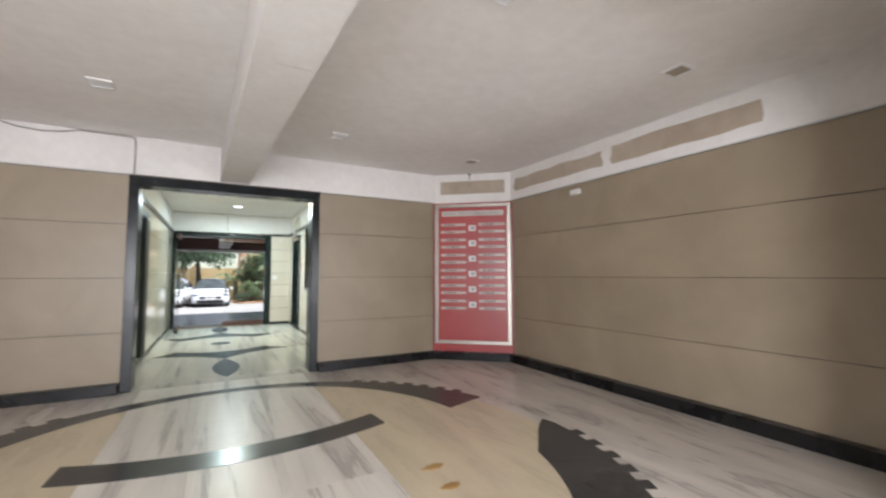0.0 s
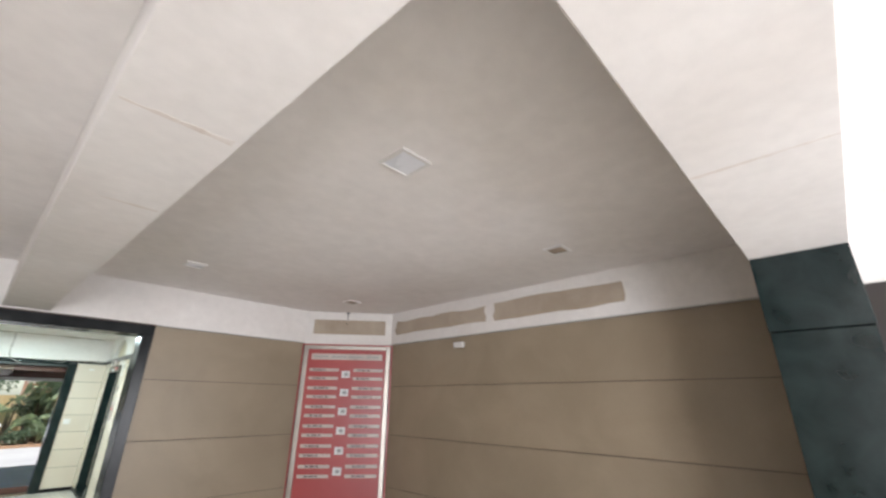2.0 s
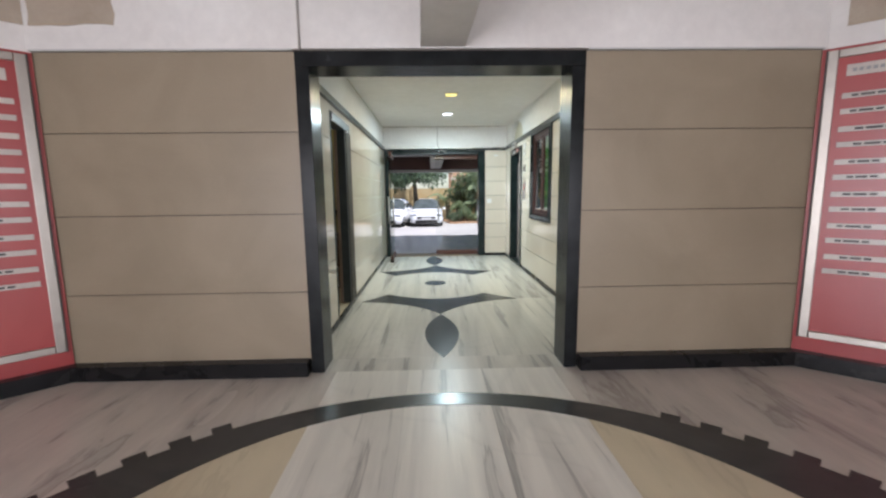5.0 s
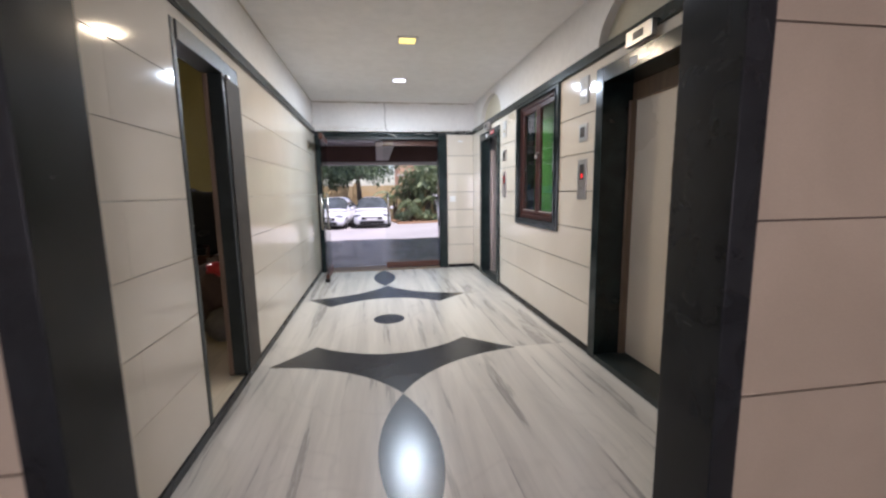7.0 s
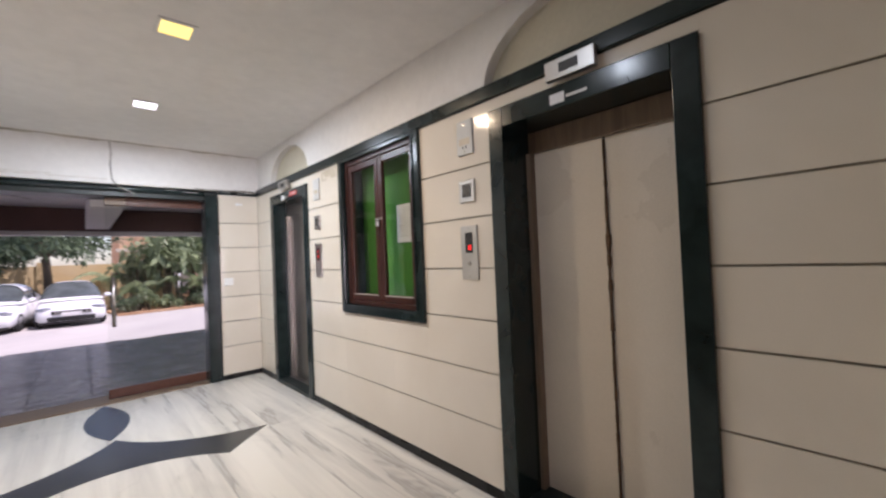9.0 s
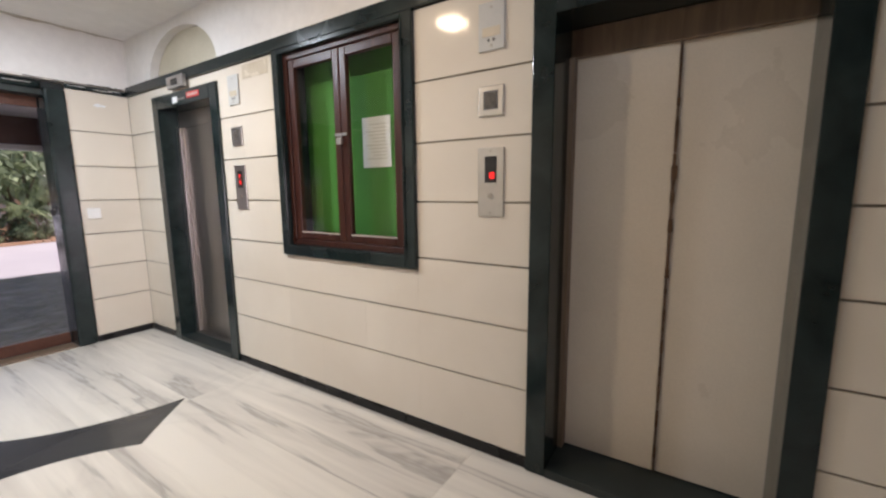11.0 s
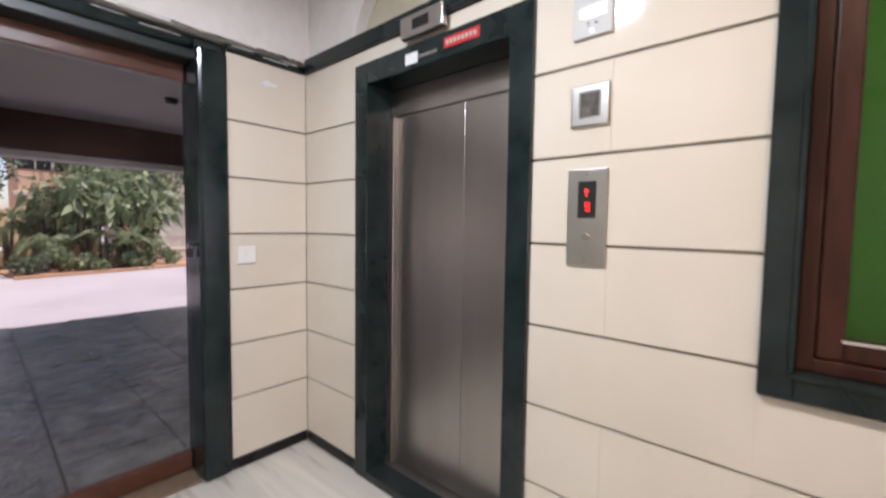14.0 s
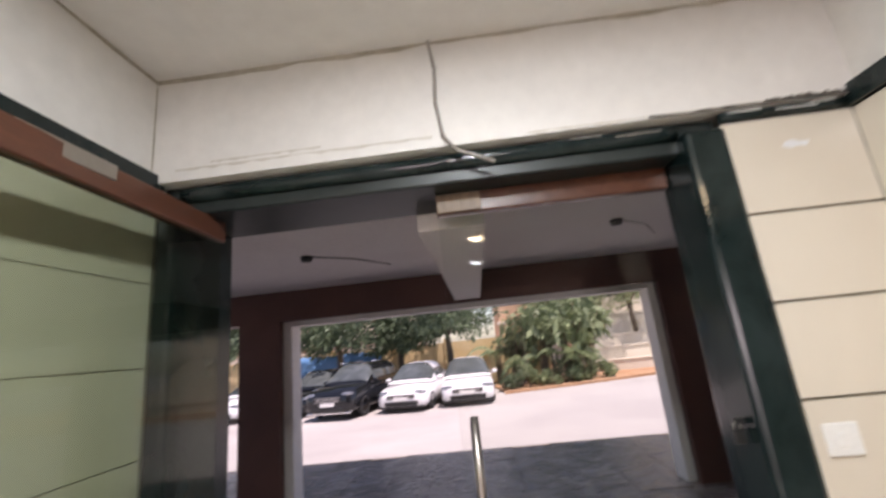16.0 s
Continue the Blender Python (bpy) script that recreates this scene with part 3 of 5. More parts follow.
patch("x", LXL + 0.022, 1, 3.30, 5.62, 2.58, 2.80, 3)
patch("y", Y0 - 0.022, -1, -2.24, -1.66, 2.58, 2.82, 4)


M_LETTER = surf("dark_lettering", (0.05, 0.045, 0.045), (0.09, 0.08, 0.08), 6.0, 90, 0.6, 0.0)


def name_board(sx):
    """The red name board with an aluminium frame, two columns of strips and a title, on the splayed corner."""
    xi, x = (3.43, LXR) if sx > 0 else (-2.26, LXL)
    c, d = Vector((xi, Y0 - 0.005)), Vector((x, 5.60))
    if sx < 0:
        c, d = d, c
    w = (d - c).length
    ang = math.degrees(math.atan2(d.y - c.y, d.x - c.x))
    b = thing("name_board", "red acrylic name board in an aluminium frame with pale name strips", "notice board", group="name boards in the lobby")
    b.matrix_basis = pose(c.x, c.y, 0.115, 0, 0, ang)
    def piece(name, box, material, bevel=0.002, parent=b, label=""):
        bm = NB()
        bx(bm, *box, bevel)
        return part(name, bm, material, parent, label)
    top = 2.285
    piece("backing", (0.0, w, -0.012, -0.001, 0.0, top), M_RED, 0.002, b, "glossy red acrylic sheet")
    fr = ((0.03, 0.09, 0.115, top - 0.02), (w - 0.09, w - 0.03, 0.115, top - 0.02))
    for x0, x1, z0, z1 in fr:
        piece("frame_bar", (x0, x1, -0.034, -0.0125, z0, z1), M_ALU, 0.005)
    for z0, z1 in ((0.115, 0.17), (top - 0.075, top - 0.02)):
        piece("frame_bar", (0.091, w - 0.091, -0.034, -0.0125, z0, z1), M_ALU, 0.005)
    for e0, e1 in ((0.022, 0.0295), (w - 0.0295, w - 0.022)):
        piece("frame_edge", (e0, e1, -0.030, -0.0125, 0.108, top - 0.014), M_LETTER, 0.001)
    title = piece("title_strip", (0.14, w - 0.14, -0.019, -0.0125, top - 0.21, top - 0.13), M_PLATE)
    for k in range(26):
        u = 0.17 + k * (w - 0.35) / 26
        if k % 7 != 6:
            piece("lettering", (u, u + (w - 0.35) / 38, -0.0205, -0.0192, top - 0.182, top - 0.158), M_INK, 0, title)
    for r in range(6):
        z = top - 0.40 - 0.235 * r
        pl = piece("floor_number_plate", (w * 0.455, w * 0.545, -0.019, -0.0125, z - 0.045, z + 0.045), M_PAPER)
        piece("lettering", (w * 0.485, w * 0.525, -0.0202, -0.0192, z - 0.02, z + 0.02), M_INK, 0, pl)
        for z2 in (z + 0.055, z - 0.055):
            for u0, u1 in ((0.13, w * 0.42), (w * 0.58, w - 0.12)):
                s = piece("name_strip", (u0, u1, -0.018, -0.0125, z2 - 0.019, z2 + 0.019), M_PLATE, 0.001)
                a0 = u0 + 0.05 + 0.012 * ((r * 3) % 4)
                for wd in (0.035 + 0.01 * (r % 2), 0.06 + 0.012 * ((r + 1) % 3), 0.04):
                    if a0 + wd < u1 - 0.02:
                        piece("lettering", (a0, a0 + wd, -0.0192, -0.0182, z2 - 0.008, z2 + 0.008), M_LETTER, 0, s)
                    a0 += wd + 0.012
    return b


name_board(1)
name_board(-1)

# ceiling lights of the lobby
def panel_light(at, size, label, mat_in, name="ceiling_light"):
    o = thing(name, label, "ceiling light", at, group=name + "s")
    s = size / 2
    x, y, z = at
    for a, b, c, d in ((-s, s, -s, -s + 0.018), (-s, s, s - 0.018, s), (-s, -s + 0.018, -s + 0.018, s - 0.018), (s - 0.018, s, -s + 0.018, s - 0.018)):
        sub("frame", (x + a, x + b, y + c, y + d, z - 0.014, z), M_PLASTIC, o, bevel=0.002)
    sub("diffuser", (x - s + 0.018, x + s - 0.018, y - s + 0.018, y + s - 0.018, z - 0.009, z - 0.002), mat_in, o, bevel=0)
    return o


panel_light((1.80, 2.46, LH), 0.20, "square white ceiling light, switched off", M_DIFFUSER)
panel_light((1.62, 5.24, LH), 0.17, "square white ceiling light, switched off", M_DIFFUSER)
panel_light((-0.41, 4.92, LH), 0.17, "square white ceiling light, switched off", M_DIFFUSER)
for x, y in ((3.52, 2.52), (3.50, 5.41), (-2.2, 5.41)):
    panel_light((x, y, LH), 0.17, "empty square downlight recess with a bare brown back", M_PLASTER, "downlight_recess")

# ---- corridor lamps ----
def downlight(x, y, material, label):
    o = thing("ceiling_downlight", label, "ceiling light", (x, y, CH), group="corridor downlights")
    sub("trim", (x - 0.10, x + 0.10, y - 0.10, y - 0.078, CH - 0.012, CH), M_PLASTIC, o, bevel=0.003)
    sub("trim", (x - 0.10, x + 0.10, y + 0.078, y + 0.10, CH - 0.012, CH), M_PLASTIC, o, bevel=0.003)
    sub("trim", (x - 0.10, x - 0.078, y - 0.078, y + 0.078, CH - 0.012, CH), M_PLASTIC, o, bevel=0.003)
    sub("trim", (x + 0.078, x + 0.10, y - 0.078, y + 0.078, CH - 0.012, CH), M_PLASTIC, o, bevel=0.003)
    sub("diffuser", (x - 0.078, x + 0.078, y - 0.078, y + 0.078, CH - 0.008, CH - 0.002), material, o, bevel=0)


downlight(0.84, 9.52, M_LAMP_WARM, "square ceiling downlight glowing warm yellow")
downlight(0.84, 10.97, M_LAMP_COOL, "square ceiling downlight glowing cool white")
downlight(0.84, 8.05, M_LAMP_COOL, "square ceiling downlight glowing cool white")


# ---- lifts ----
def lift(y0, y1, steel):
    label = "lift with brushed steel doors in a dark granite surround" if steel else "lift with worn cream doors in a dark granite surround"
    o = thing("lift", label, "lift", (XR, (y0 + y1) / 2, 0), group="lifts in the corridor")
    a, b = y0 + 0.10, y1 - 0.10
    sub("jamb", (XR - 0.022, 2.44, y0, a, 0, 2.24), M_GRANITE, o)
    sub("jamb", (XR - 0.022, 2.44, b, y1, 0, 2.24), M_GRANITE, o)
    sub("lintel", (XR - 0.022, 2.44, a, b, 2.13, 2.24), M_GRANITE, o)
    sub("sill", (XR - 0.02, 2.50, a, b, -0.01, 0.042), M_GRANITE_DULL, o, "scuffed dark granite sill")
    m = M_STEEL if steel else M_LIFT_PAINT
    c = a + (0.35 if steel else 0.42)
    X = 2.34 if steel else 2.42
    e, g = (0.03, 0.0003) if steel else (0.05, 0.004)
    sub("door", (X + (0.0006 if steel else 0.007), X + 0.032, a - e, c - g, 0.055 if steel else 0.046, 2.05 if steel else 2.02), m, o, "brushed steel sliding panel" if steel else "cream enamel sliding panel with a rusty edge")
    sub("door", (X, X + 0.025, c + g, b + e, 0.055 if steel else 0.046, 2.05 if steel else 2.02), m, o)
    if steel:
        sub("door_sill", (X - 0.055, X + 0.03, a + 0.001, b - 0.001, 0.0425, 0.05), M_STEEL, o, "scuffed steel door sill")
        sub("header_plate", (X - 0.012, X + 0.05, a - 0.03, b + 0.03, 1.99, 2.13), M_STEEL, o)
        sub("side_post", (X - 0.035, X + 0.04, b - 0.045, b + 0.03, 0.0505, 1.99), M_STEEL, o)
    else:
        sub("header_plate", (2.40, 2.46, a - 0.05, b + 0.05, 2.005, 2.13), M_WOOD_FRAME, o, "dark timber header")
        sub("side_post", (2.37, 2.46, b - 0.025, b + 0.05, 0.0425, 2.004), M_WOOD_FRAME, o, "brown timber side frame")
        random.seed(4)
        bm = NB()
        z = 0.05
        while z < 1.99:
            h = random.uniform(0.012, 0.06)
            k = random.uniform(0.002, 0.008) * (1.9 if 0.9 < z < 1.45 else 1)
            bx(bm, 2.412, 2.43, c - k, c + k * 0.6, z, min(z + h, 2.0))
            z += h
        ob = part("door_edge", bm, M_RUST, o, "rusty chipped meeting edge")
        ob.location -= o.location
    sub("shaft_back", (2.50, 2.54, a - 0.05, b + 0.05, 0, 2.2), M_BLACK, o)
    return o


l1 = lift(*LIFTS[0], False)
l2 = lift(*LIFTS[1], True)


def floor_display(yc, sign):
    o = thing("lift_indicator", "small steel floor indicator box over a lift", "floor indicator", (XR - 0.03, yc, 2.30), group="lift indicators")
    sub("case", (XR - 0.06, XR - 0.0255, yc - 0.13, yc + 0.13, 2.255, 2.35), M_STEEL_BRIGHT, o, bevel=0.004)
    sub("screen", (XR - 0.063, XR - 0.0605, yc - 0.05, yc + 0.05, 2.28, 2.325), M_BLACK, o, bevel=0)
    t = thing("lift_label", "small white label stuck on the lift surround", "label", (XR - 0.023, yc + 0.09, 2.17))
    sub("sticker", (XR - 0.025, XR - 0.0225, yc + 0.05, yc + 0.13, 2.150, 2.20), M_PAPER, t, bevel=0)
    sub("clip", (XR - 0.027, XR - 0.0225, yc - 0.07, yc + 0.04, 2.165, 2.178), M_STEEL_BRIGHT, t, bevel=0.001)
    if sign:
        s = thing("red_sign", "small red sign with pale lettering on the lift surround", "sign", (XR - 0.023, yc - 0.2, 2.19))
        sub("plate", (XR - 0.027, XR - 0.0225, yc - 0.30, yc - 0.11, 2.165, 2.21), M_RED_SIGN, s, bevel=0.001)
        for i in range(8):
            u = yc - 0.285 + i * 0.021
            sub("lettering", (XR - 0.0285, XR - 0.0272, u, u + 0.014, 2.178, 2.197), M_PLATE, s, bevel=0)


floor_display(7.735, False)
floor_display(11.34, True)


def call_plates(y, arrow):
    """Steel call panel with a red display, a key switch plate and a louvred plate above it."""
    F = XR - 0.001
    o = thing("lift_call_panel", "brushed steel lift call panel with red display and one button", "call panel", (F, y, 1.43), group="lift call panels")
    sub("plate", (F - 0.010, F, y - 0.068, y + 0.068, 1.272, 1.602), M_STEEL_BRIGHT, o, bevel=0.002)
    scr = sub("screen", (F - 0.0125, F - 0.0102, y - 0.032, y + 0.030, 1.435, 1.56), M_BLACK, o, bevel=0)
    bm = NB()
    X0, X1 = F - 0.0142, F - 0.0127
    def figure(yc, z0, segs):
        """Seven bars, named a to g, of which the lit ones are drawn; the wall is seen from -x, so +y is to the left."""
        w, h, t = 0.0075, 0.028, 0.0034
        boxes = {"a": (-w, w, h - t, h), "g": (-w, w, h / 2 - t / 2, h / 2 + t / 2), "d": (-w, w, 0, t), "b": (-w, -w + t, h / 2, h), "c": (-w, -w + t, 0, h / 2), "f": (w - t, w, h / 2, h), "e": (w - t, w, 0, h / 2)}
        for s in segs:
            p0, p1, q0, q1 = boxes[s]
            bx(bm, X0, X1, yc + p0, yc + p1, z0 + q0, z0 + q1)
    if arrow:
        bx(bm, X0, X1, y - 0.002, y + 0.002, 1.508, 1.526)
        bx(bm, X0, X1, y - 0.008, y + 0.008, 1.524, 1.528); bx(bm, X0, X1, y - 0.005, y + 0.005, 1.528, 1.533)
        figure(y - 0.004, 1.459, "abcdfg")
    else:
        figure(y + 0.008, 1.455, "bc")
        figure(y - 0.012, 1.455, "abcdef")
    part("digit", bm, M_LED, scr, "lit red figure and arrow")
    bm = NB(); cyl(bm, (F - 0.010, y, 1.37), (F - 0.017, y, 1.37), 0.014, 0.012, 18)
    ob = part("button", bm, M_STEEL, o); ob.location -= o.location
    for z in (1.585, 1.29):
        bm = NB(); cyl(bm, (F - 0.010, y, z), (F - 0.0125, y, z), 0.005, seg=10)
        ob = part("screw", bm, M_STEEL, o); ob.location -= o.location
    k = thing("key_switch_plate", "square grey switch plate with a dark key slot", "switch plate", (F, y, 1.815), group="key switch plates")
    sub("plate", (F - 0.012, F, y - 0.066, y + 0.066, 1.745, 1.885), M_STEEL_BRIGHT, k, bevel=0.006)
    sub("recess", (F - 0.014, F - 0.0122, y - 0.036, y + 0.036, 1.775, 1.86), M_INK, k, bevel=0.004)
    sub("slot", (F - 0.017, F - 0.0142, y - 0.031, y + 0.031, 1.780, 1.855), M_SMOKED, k, bevel=0.002)
    f = thing("fireman_switch", "white plastic emergency switch plate with a small window", "switch plate", (F, y, 2.14), group="emergency switches")
    sub("plate", (F - 0.012, F, y - 0.066, y + 0.066, 2.04, 2.25), M_PLATE_GREY, f, bevel=0.003)
    sub("window", (F - 0.0135, F - 0.0122, y - 0.045, y + 0.045, 2.10, 2.14), M_TAPE, f, bevel=0)
    for u in (-0.013, 0.013):
        sub("screw", (F - 0.0142, F - 0.0122, y + u - 0.005, y + u + 0.005, 2.078, 2.09), M_BLACK, f, bevel=0)
    for z in (2.06, 2.225):
        bm = NB(); cyl(bm, (F - 0.012, y, z), (F - 0.0145, y, z), 0.006, seg=10)
        ob = part("screw", bm, M_STEEL, f); ob.location -= f.location


call_plates(8.485, False)
call_plates(10.585, True)


# ---- notice cabinet ----
def notice_cabinet():
    y0, y1, z0, z1 = WIN[0], WIN[1], 0.965, BAND
    o = thing("notice_cabinet", "locked mahogany notice cabinet with green felt in a granite surround", "notice cabinet", (XR, (y0 + y1) / 2, z0))
    g = 0.075
    for b in ((y0, y0 + g, z0, z1), (y1 - g, y1, z0, z1), (y0 + g, y1 - g, z0, z0 + g), (y0 + g, y1 - g, z1 - 0.03, z1)):
        sub("surround", (XR - 0.025, 2.39, *b), M_GRANITE, o, "dark granite surround")
    lip = g - 0.016
    for k in ((y0 + lip, y0 + g - 0.001, z0 + g, z1 - 0.03), (y1 - g + 0.001, y1 - lip, z0 + g, z1 - 0.03), (y0 + lip, y1 - lip, z0 + lip, z0 + g - 0.001)):
        sub("moulding", (XR - 0.034, XR - 0.0255, *k), M_GRANITE, o, "polished rounded granite lip", 0.004)
    a, b, c, d = y0 + g, y1 - g, z0 + g, z1 - 0.03
    sub("back", (2.365, 2.395, a, b, c, d), M_FELT, o, "bright green felt lining")
    f = 0.035
    for k in ((a, a + f, c, d), (b - f, b, c, d), (a + f, b - f, c, c + f), (a + f, b - f, d - f, d)):
        sub("frame", (2.19, 2.26, *k), M_WOOD_DARK, o, "mahogany frame")
    mid = (a + b) / 2
    for p, q in ((a + f + 0.002, mid - 0.002), (mid + 0.002, b - f - 0.002)):
        r = 0.055
        lo, hi = c + f + 0.002, d - f - 0.002
        bm = NB()
        for k in ((p, p + r, lo, hi), (q - r, q, lo, hi), (p + r, q - r, lo, lo + r), (p + r, q - r, hi - r, hi)):
            bx(bm, 2.20, 2.235, *k, 0.006)
        dd = part("door", bm, M_WOOD_DARK, o, "glazed mahogany door")
        dd.location -= o.location
        pane = sub("pane", (2.215, 2.219, p + r, q - r, lo + r, hi - r), M_GLASS, dd, bevel=0)
        pane.visible_shadow = False
        sub("beading", (2.197, 2.1995, p + r - 0.006, q - r + 0.006, lo + r - 0.008, lo + r - 0.001), M_PLATE, dd, bevel=0)
    n = thing("paper_notice", "white printed paper notice pinned on the green felt", "paper", (2.355, 9.3, 1.68))
    sub("sheet", (2.358, 2.363, 9.26, 9.49, 1.55, 1.86), M_PAPER, n, bevel=0)
    for i in range(11):
        sub("print_line", (2.3568, 2.3578, 9.29, 9.46 - 0.02 * ((i * 7) % 4), 1.60 + i * 0.021, 1.606 + i * 0.021), M_PLATE_GREY, n, bevel=0)
    h = thing("hasp_and_padlock", "small steel padlock on the cabinet hasp", "padlock", (2.19, mid, 1.74))
    sub("hasp", (2.193, 2.1995, mid - 0.05, mid + 0.05, 1.738, 1.755), M_STEEL, h, bevel=0.002)
    sub("body", (2.170, 2.192, mid - 0.022, mid + 0.018, 1.685, 1.725), M_STEEL_BRIGHT, h, bevel=0.006)
    bm = NB()
    for i in range(10):
        a0, a1 = math.pi * i / 10, math.pi * (i + 1) / 10
        cyl(bm, (2.181, mid - 0.002 + 0.013 * math.cos(a0), 1.725 + 0.022 * math.sin(a0)), (2.181, mid - 0.002 + 0.013 * math.cos(a1), 1.725 + 0.022 * math.sin(a1)), 0.003, seg=8)
    ob = part("shackle", bm, M_STEEL_BRIGHT, h, smooth=True); ob.location -= h.location


notice_cabinet()

# switch by the entrance
o = thing("light_switch", "white plastic light switch plate on the cream tiles", "light switch", (1.80, Y1, 1.22))
sub("plate", (1.752, 1.855, Y1 - 0.012, Y1 - 0.001, 1.172, 1.268), M_PLASTIC, o, bevel=0.004)
sub("rocker", (1.79, 1.815, Y1 - 0.016, Y1 - 0.0122, 1.20, 1.24), M_PLASTIC, o, bevel=0.002)


# ---- glass entrance doors ----
def glass_leaf(width, label, pane_mat):
    """A leaf in the x-z plane from the hinge at 0."""
    o = thing("glass_door_leaf", label, "door", group="entrance door leaves")
    def q(name, box, material, bevel=0.004, parent=o, lab=""):
        bm = NB(); bx(bm, *box, bevel)
        return part(name, bm, material, parent, lab)
    q("top_rail", (0, width, -0.022, 0.022, 2.145, 2.235), M_WOOD_RAIL, 0.006, o, "orange-brown timber rail")
    q("bottom_rail", (0, width, -0.022, 0.022, 0.02, 0.12), M_WOOD_RAIL, 0.006, o, "brown timber rail")
    p = q("pane", (0.012, width - 0.004, -0.005, 0.005, 0.121, 2.144), pane_mat, 0, o, "clear tinted glass pane")
    p.visible_shadow = False
    for s in (-1, 1):
        bm = NB(); cyl(bm, (width - 0.06, s * 0.045, 0.80), (width - 0.06, s * 0.045, 1.345), 0.016, seg=16)
        hnd = part("pull_handle", bm, M_STEEL, o, "vertical tubular steel pull handle", True)
        for z in (0.87, 1.28):
            bm = NB(); cyl(bm, (width - 0.06, s * 0.005, z), (width - 0.06, s * 0.045, z), 0.009, seg=10)
            part("standoff", bm, M_STEEL_BRIGHT, hnd, "", True)
    return o


leaf_r = glass_leaf(0.94, "closed glass door leaf with brown timber rails and steel handle", M_GLASS_DOOR)
leaf_r.matrix_basis = pose(1.555, 12.56, 0, 0, 0, 180)
leaf_l = glass_leaf(0.94, "glass door leaf standing open against the corridor wall", M_GLASS_GREEN)
leaf_l.matrix_basis = pose(-0.33, 12.56, 0, 0, 0, -88)

# cable over the entrance
cab = thing("cable", "thin loose cable hanging from the ceiling over the entrance", "cable", (0.66, 12.35, 2.8))
t = tube("strand", [(0.66, 12.352, 2.83), (0.675, 12.352, 2.70), (0.665, 12.352, 2.55), (0.68, 12.352, 2.40), (0.73, 12.345, 2.33), (0.86, 12.35, 2.27)], 0.007, M_CABLE, cab)
t.location -= cab.location
cab = thing("cable", "thin cable clipped along the lobby ceiling edge down to the doorway", "cable", (-0.4, 6.37, 2.8))
t = tube("strand", [(x, 6.378, z) for x, z in ((-2.24, 2.842), (-2.06, 2.81), (-1.83, 2.812), (-1.67, 2.842), (-1.51, 2.838), (-1.36, 2.795), (-1.18, 2.782), (-1.02, 2.80), (-0.865, 2.84), (-0.50, 2.838), (-0.43, 2.84), (-0.395, 2.828), (-0.383, 2.79), (-0.383, 2.41))], 0.008, M_CABLE, cab)
t.location -= cab.location
o = thing("wall_box", "small white plastic junction box on the beige wall", "junction box", (LXR, 4.35, 2.3))
sub("case", (LXR - 0.05, LXR - 0.001, 4.26, 4.40, 2.275, 2.34), M_PLASTIC, o, bevel=0.006)

# ---- store doorway and the stair space behind ----
sd = thing("store_door_frame", "dark granite and timber frame of the open store doorway", "door frame", (XL, 8.13, 0), kind="structure")
sub("jamb", (-0.62, XL + 0.006, DO[0], DO[0] + 0.042, 0.056, DO[2]), M_GRANITE_DULL, sd)
sub("jamb", (-0.585, XL + 0.008, 8.30, DO[1], 0.056, DO[2]), M_GRANITE_DULL, sd, bevel=0.006)
sub("jamb_facing", (XL + 0.009, XL + 0.017, 8.345, DO[1] - 0.004, 0.056, DO[2] - 0.11), M_BROWN_FACING, sd, "worn brown stone facing")
sub("lintel", (-0.62, XL + 0.015, DO[0] + 0.042, 8.30, DO[2] - 0.10, DO[2]), M_GRANITE_DULL, sd)
sub("timber_lining", (-0.618, -0.586, 8.302, 8.36, 0.056, DO[2] - 0.10), M_WOOD_FRAME, sd, "pale brown timber lining")
sub("latch", (XL + 0.016, XL + 0.034, 8.32, 8.37, 2.125, 2.15), M_STEEL_BRIGHT, sd, "small steel latch", 0.004)
bm = NB()
bx(bm, -2.75, -2.6, 6.7, 10.8, 0, 3.0); bx(bm, -2.6, -0.64, 6.6, 6.7, 0, 3.0)
bx(bm, -2.6, -0.64, 10.6, 10.8, 0, 1.53); bx(bm, -1.70, -0.64, 10.6, 10.8, 1.53, 3.0)
bx(bm, -0.66, -0.632, 6.7, DO[0], 0, 3.0); bx(bm, -0.66, -0.632, DO[1], 10.6, 0, 3.0)
structure("wall_stair_space", bm, M_YELLOW, "yellow-green painted walls of the stair space", "wall")
bm = NB(); bx(bm, -2.75, -0.64, 6.6, 10.8, 3.0, 3.1)
structure("ceiling_stair_space", bm, M_YELLOW, "yellow painted ceiling of the stair space", "ceiling")
bm = NB(); bx(bm, -2.6, XL - 0.012, 6.7, 10.6, -0.002, STEP)
structure("floor_stair_space", bm, M_MARBLE_WARM, "dusty yellowish stone floor of the stair space", "floor")
area("daylight_stair_opening", (-2.15, 10.56, 1.85), (-1.6, 8.5, 1.2), 0.8, 0.5, 24, (1.0, 0.97, 0.90))

# ---- porch ----
GZ = -0.15
bm = NB()
for x0, x1 in ((-2.34, -1.80), (3.00, 3.42)):
    bx(bm, x0, x1, 16.10, 16.45, GZ, 2.13)
structure("porch_pillars", bm, M_MAROON, "dark maroon painted porch pillars", "pillar")
bm = NB(); bx(bm, -6.0, 6.5, 16.10, 16.45, 2.13, 2.52)
structure("porch_beam", bm, M_MAROON, "dark maroon beam over the porch opening", "beam")
bm = NB()
bx(bm, -1.80, -1.68, 16.20, 16.47, GZ, 2.13, 0.004); bx(bm, 2.90, 3.00, 16.20, 16.47, GZ, 2.13, 0.004); bx(bm, -1.68, 2.90, 16.20, 16.47, 2.06, 2.13, 0.004)
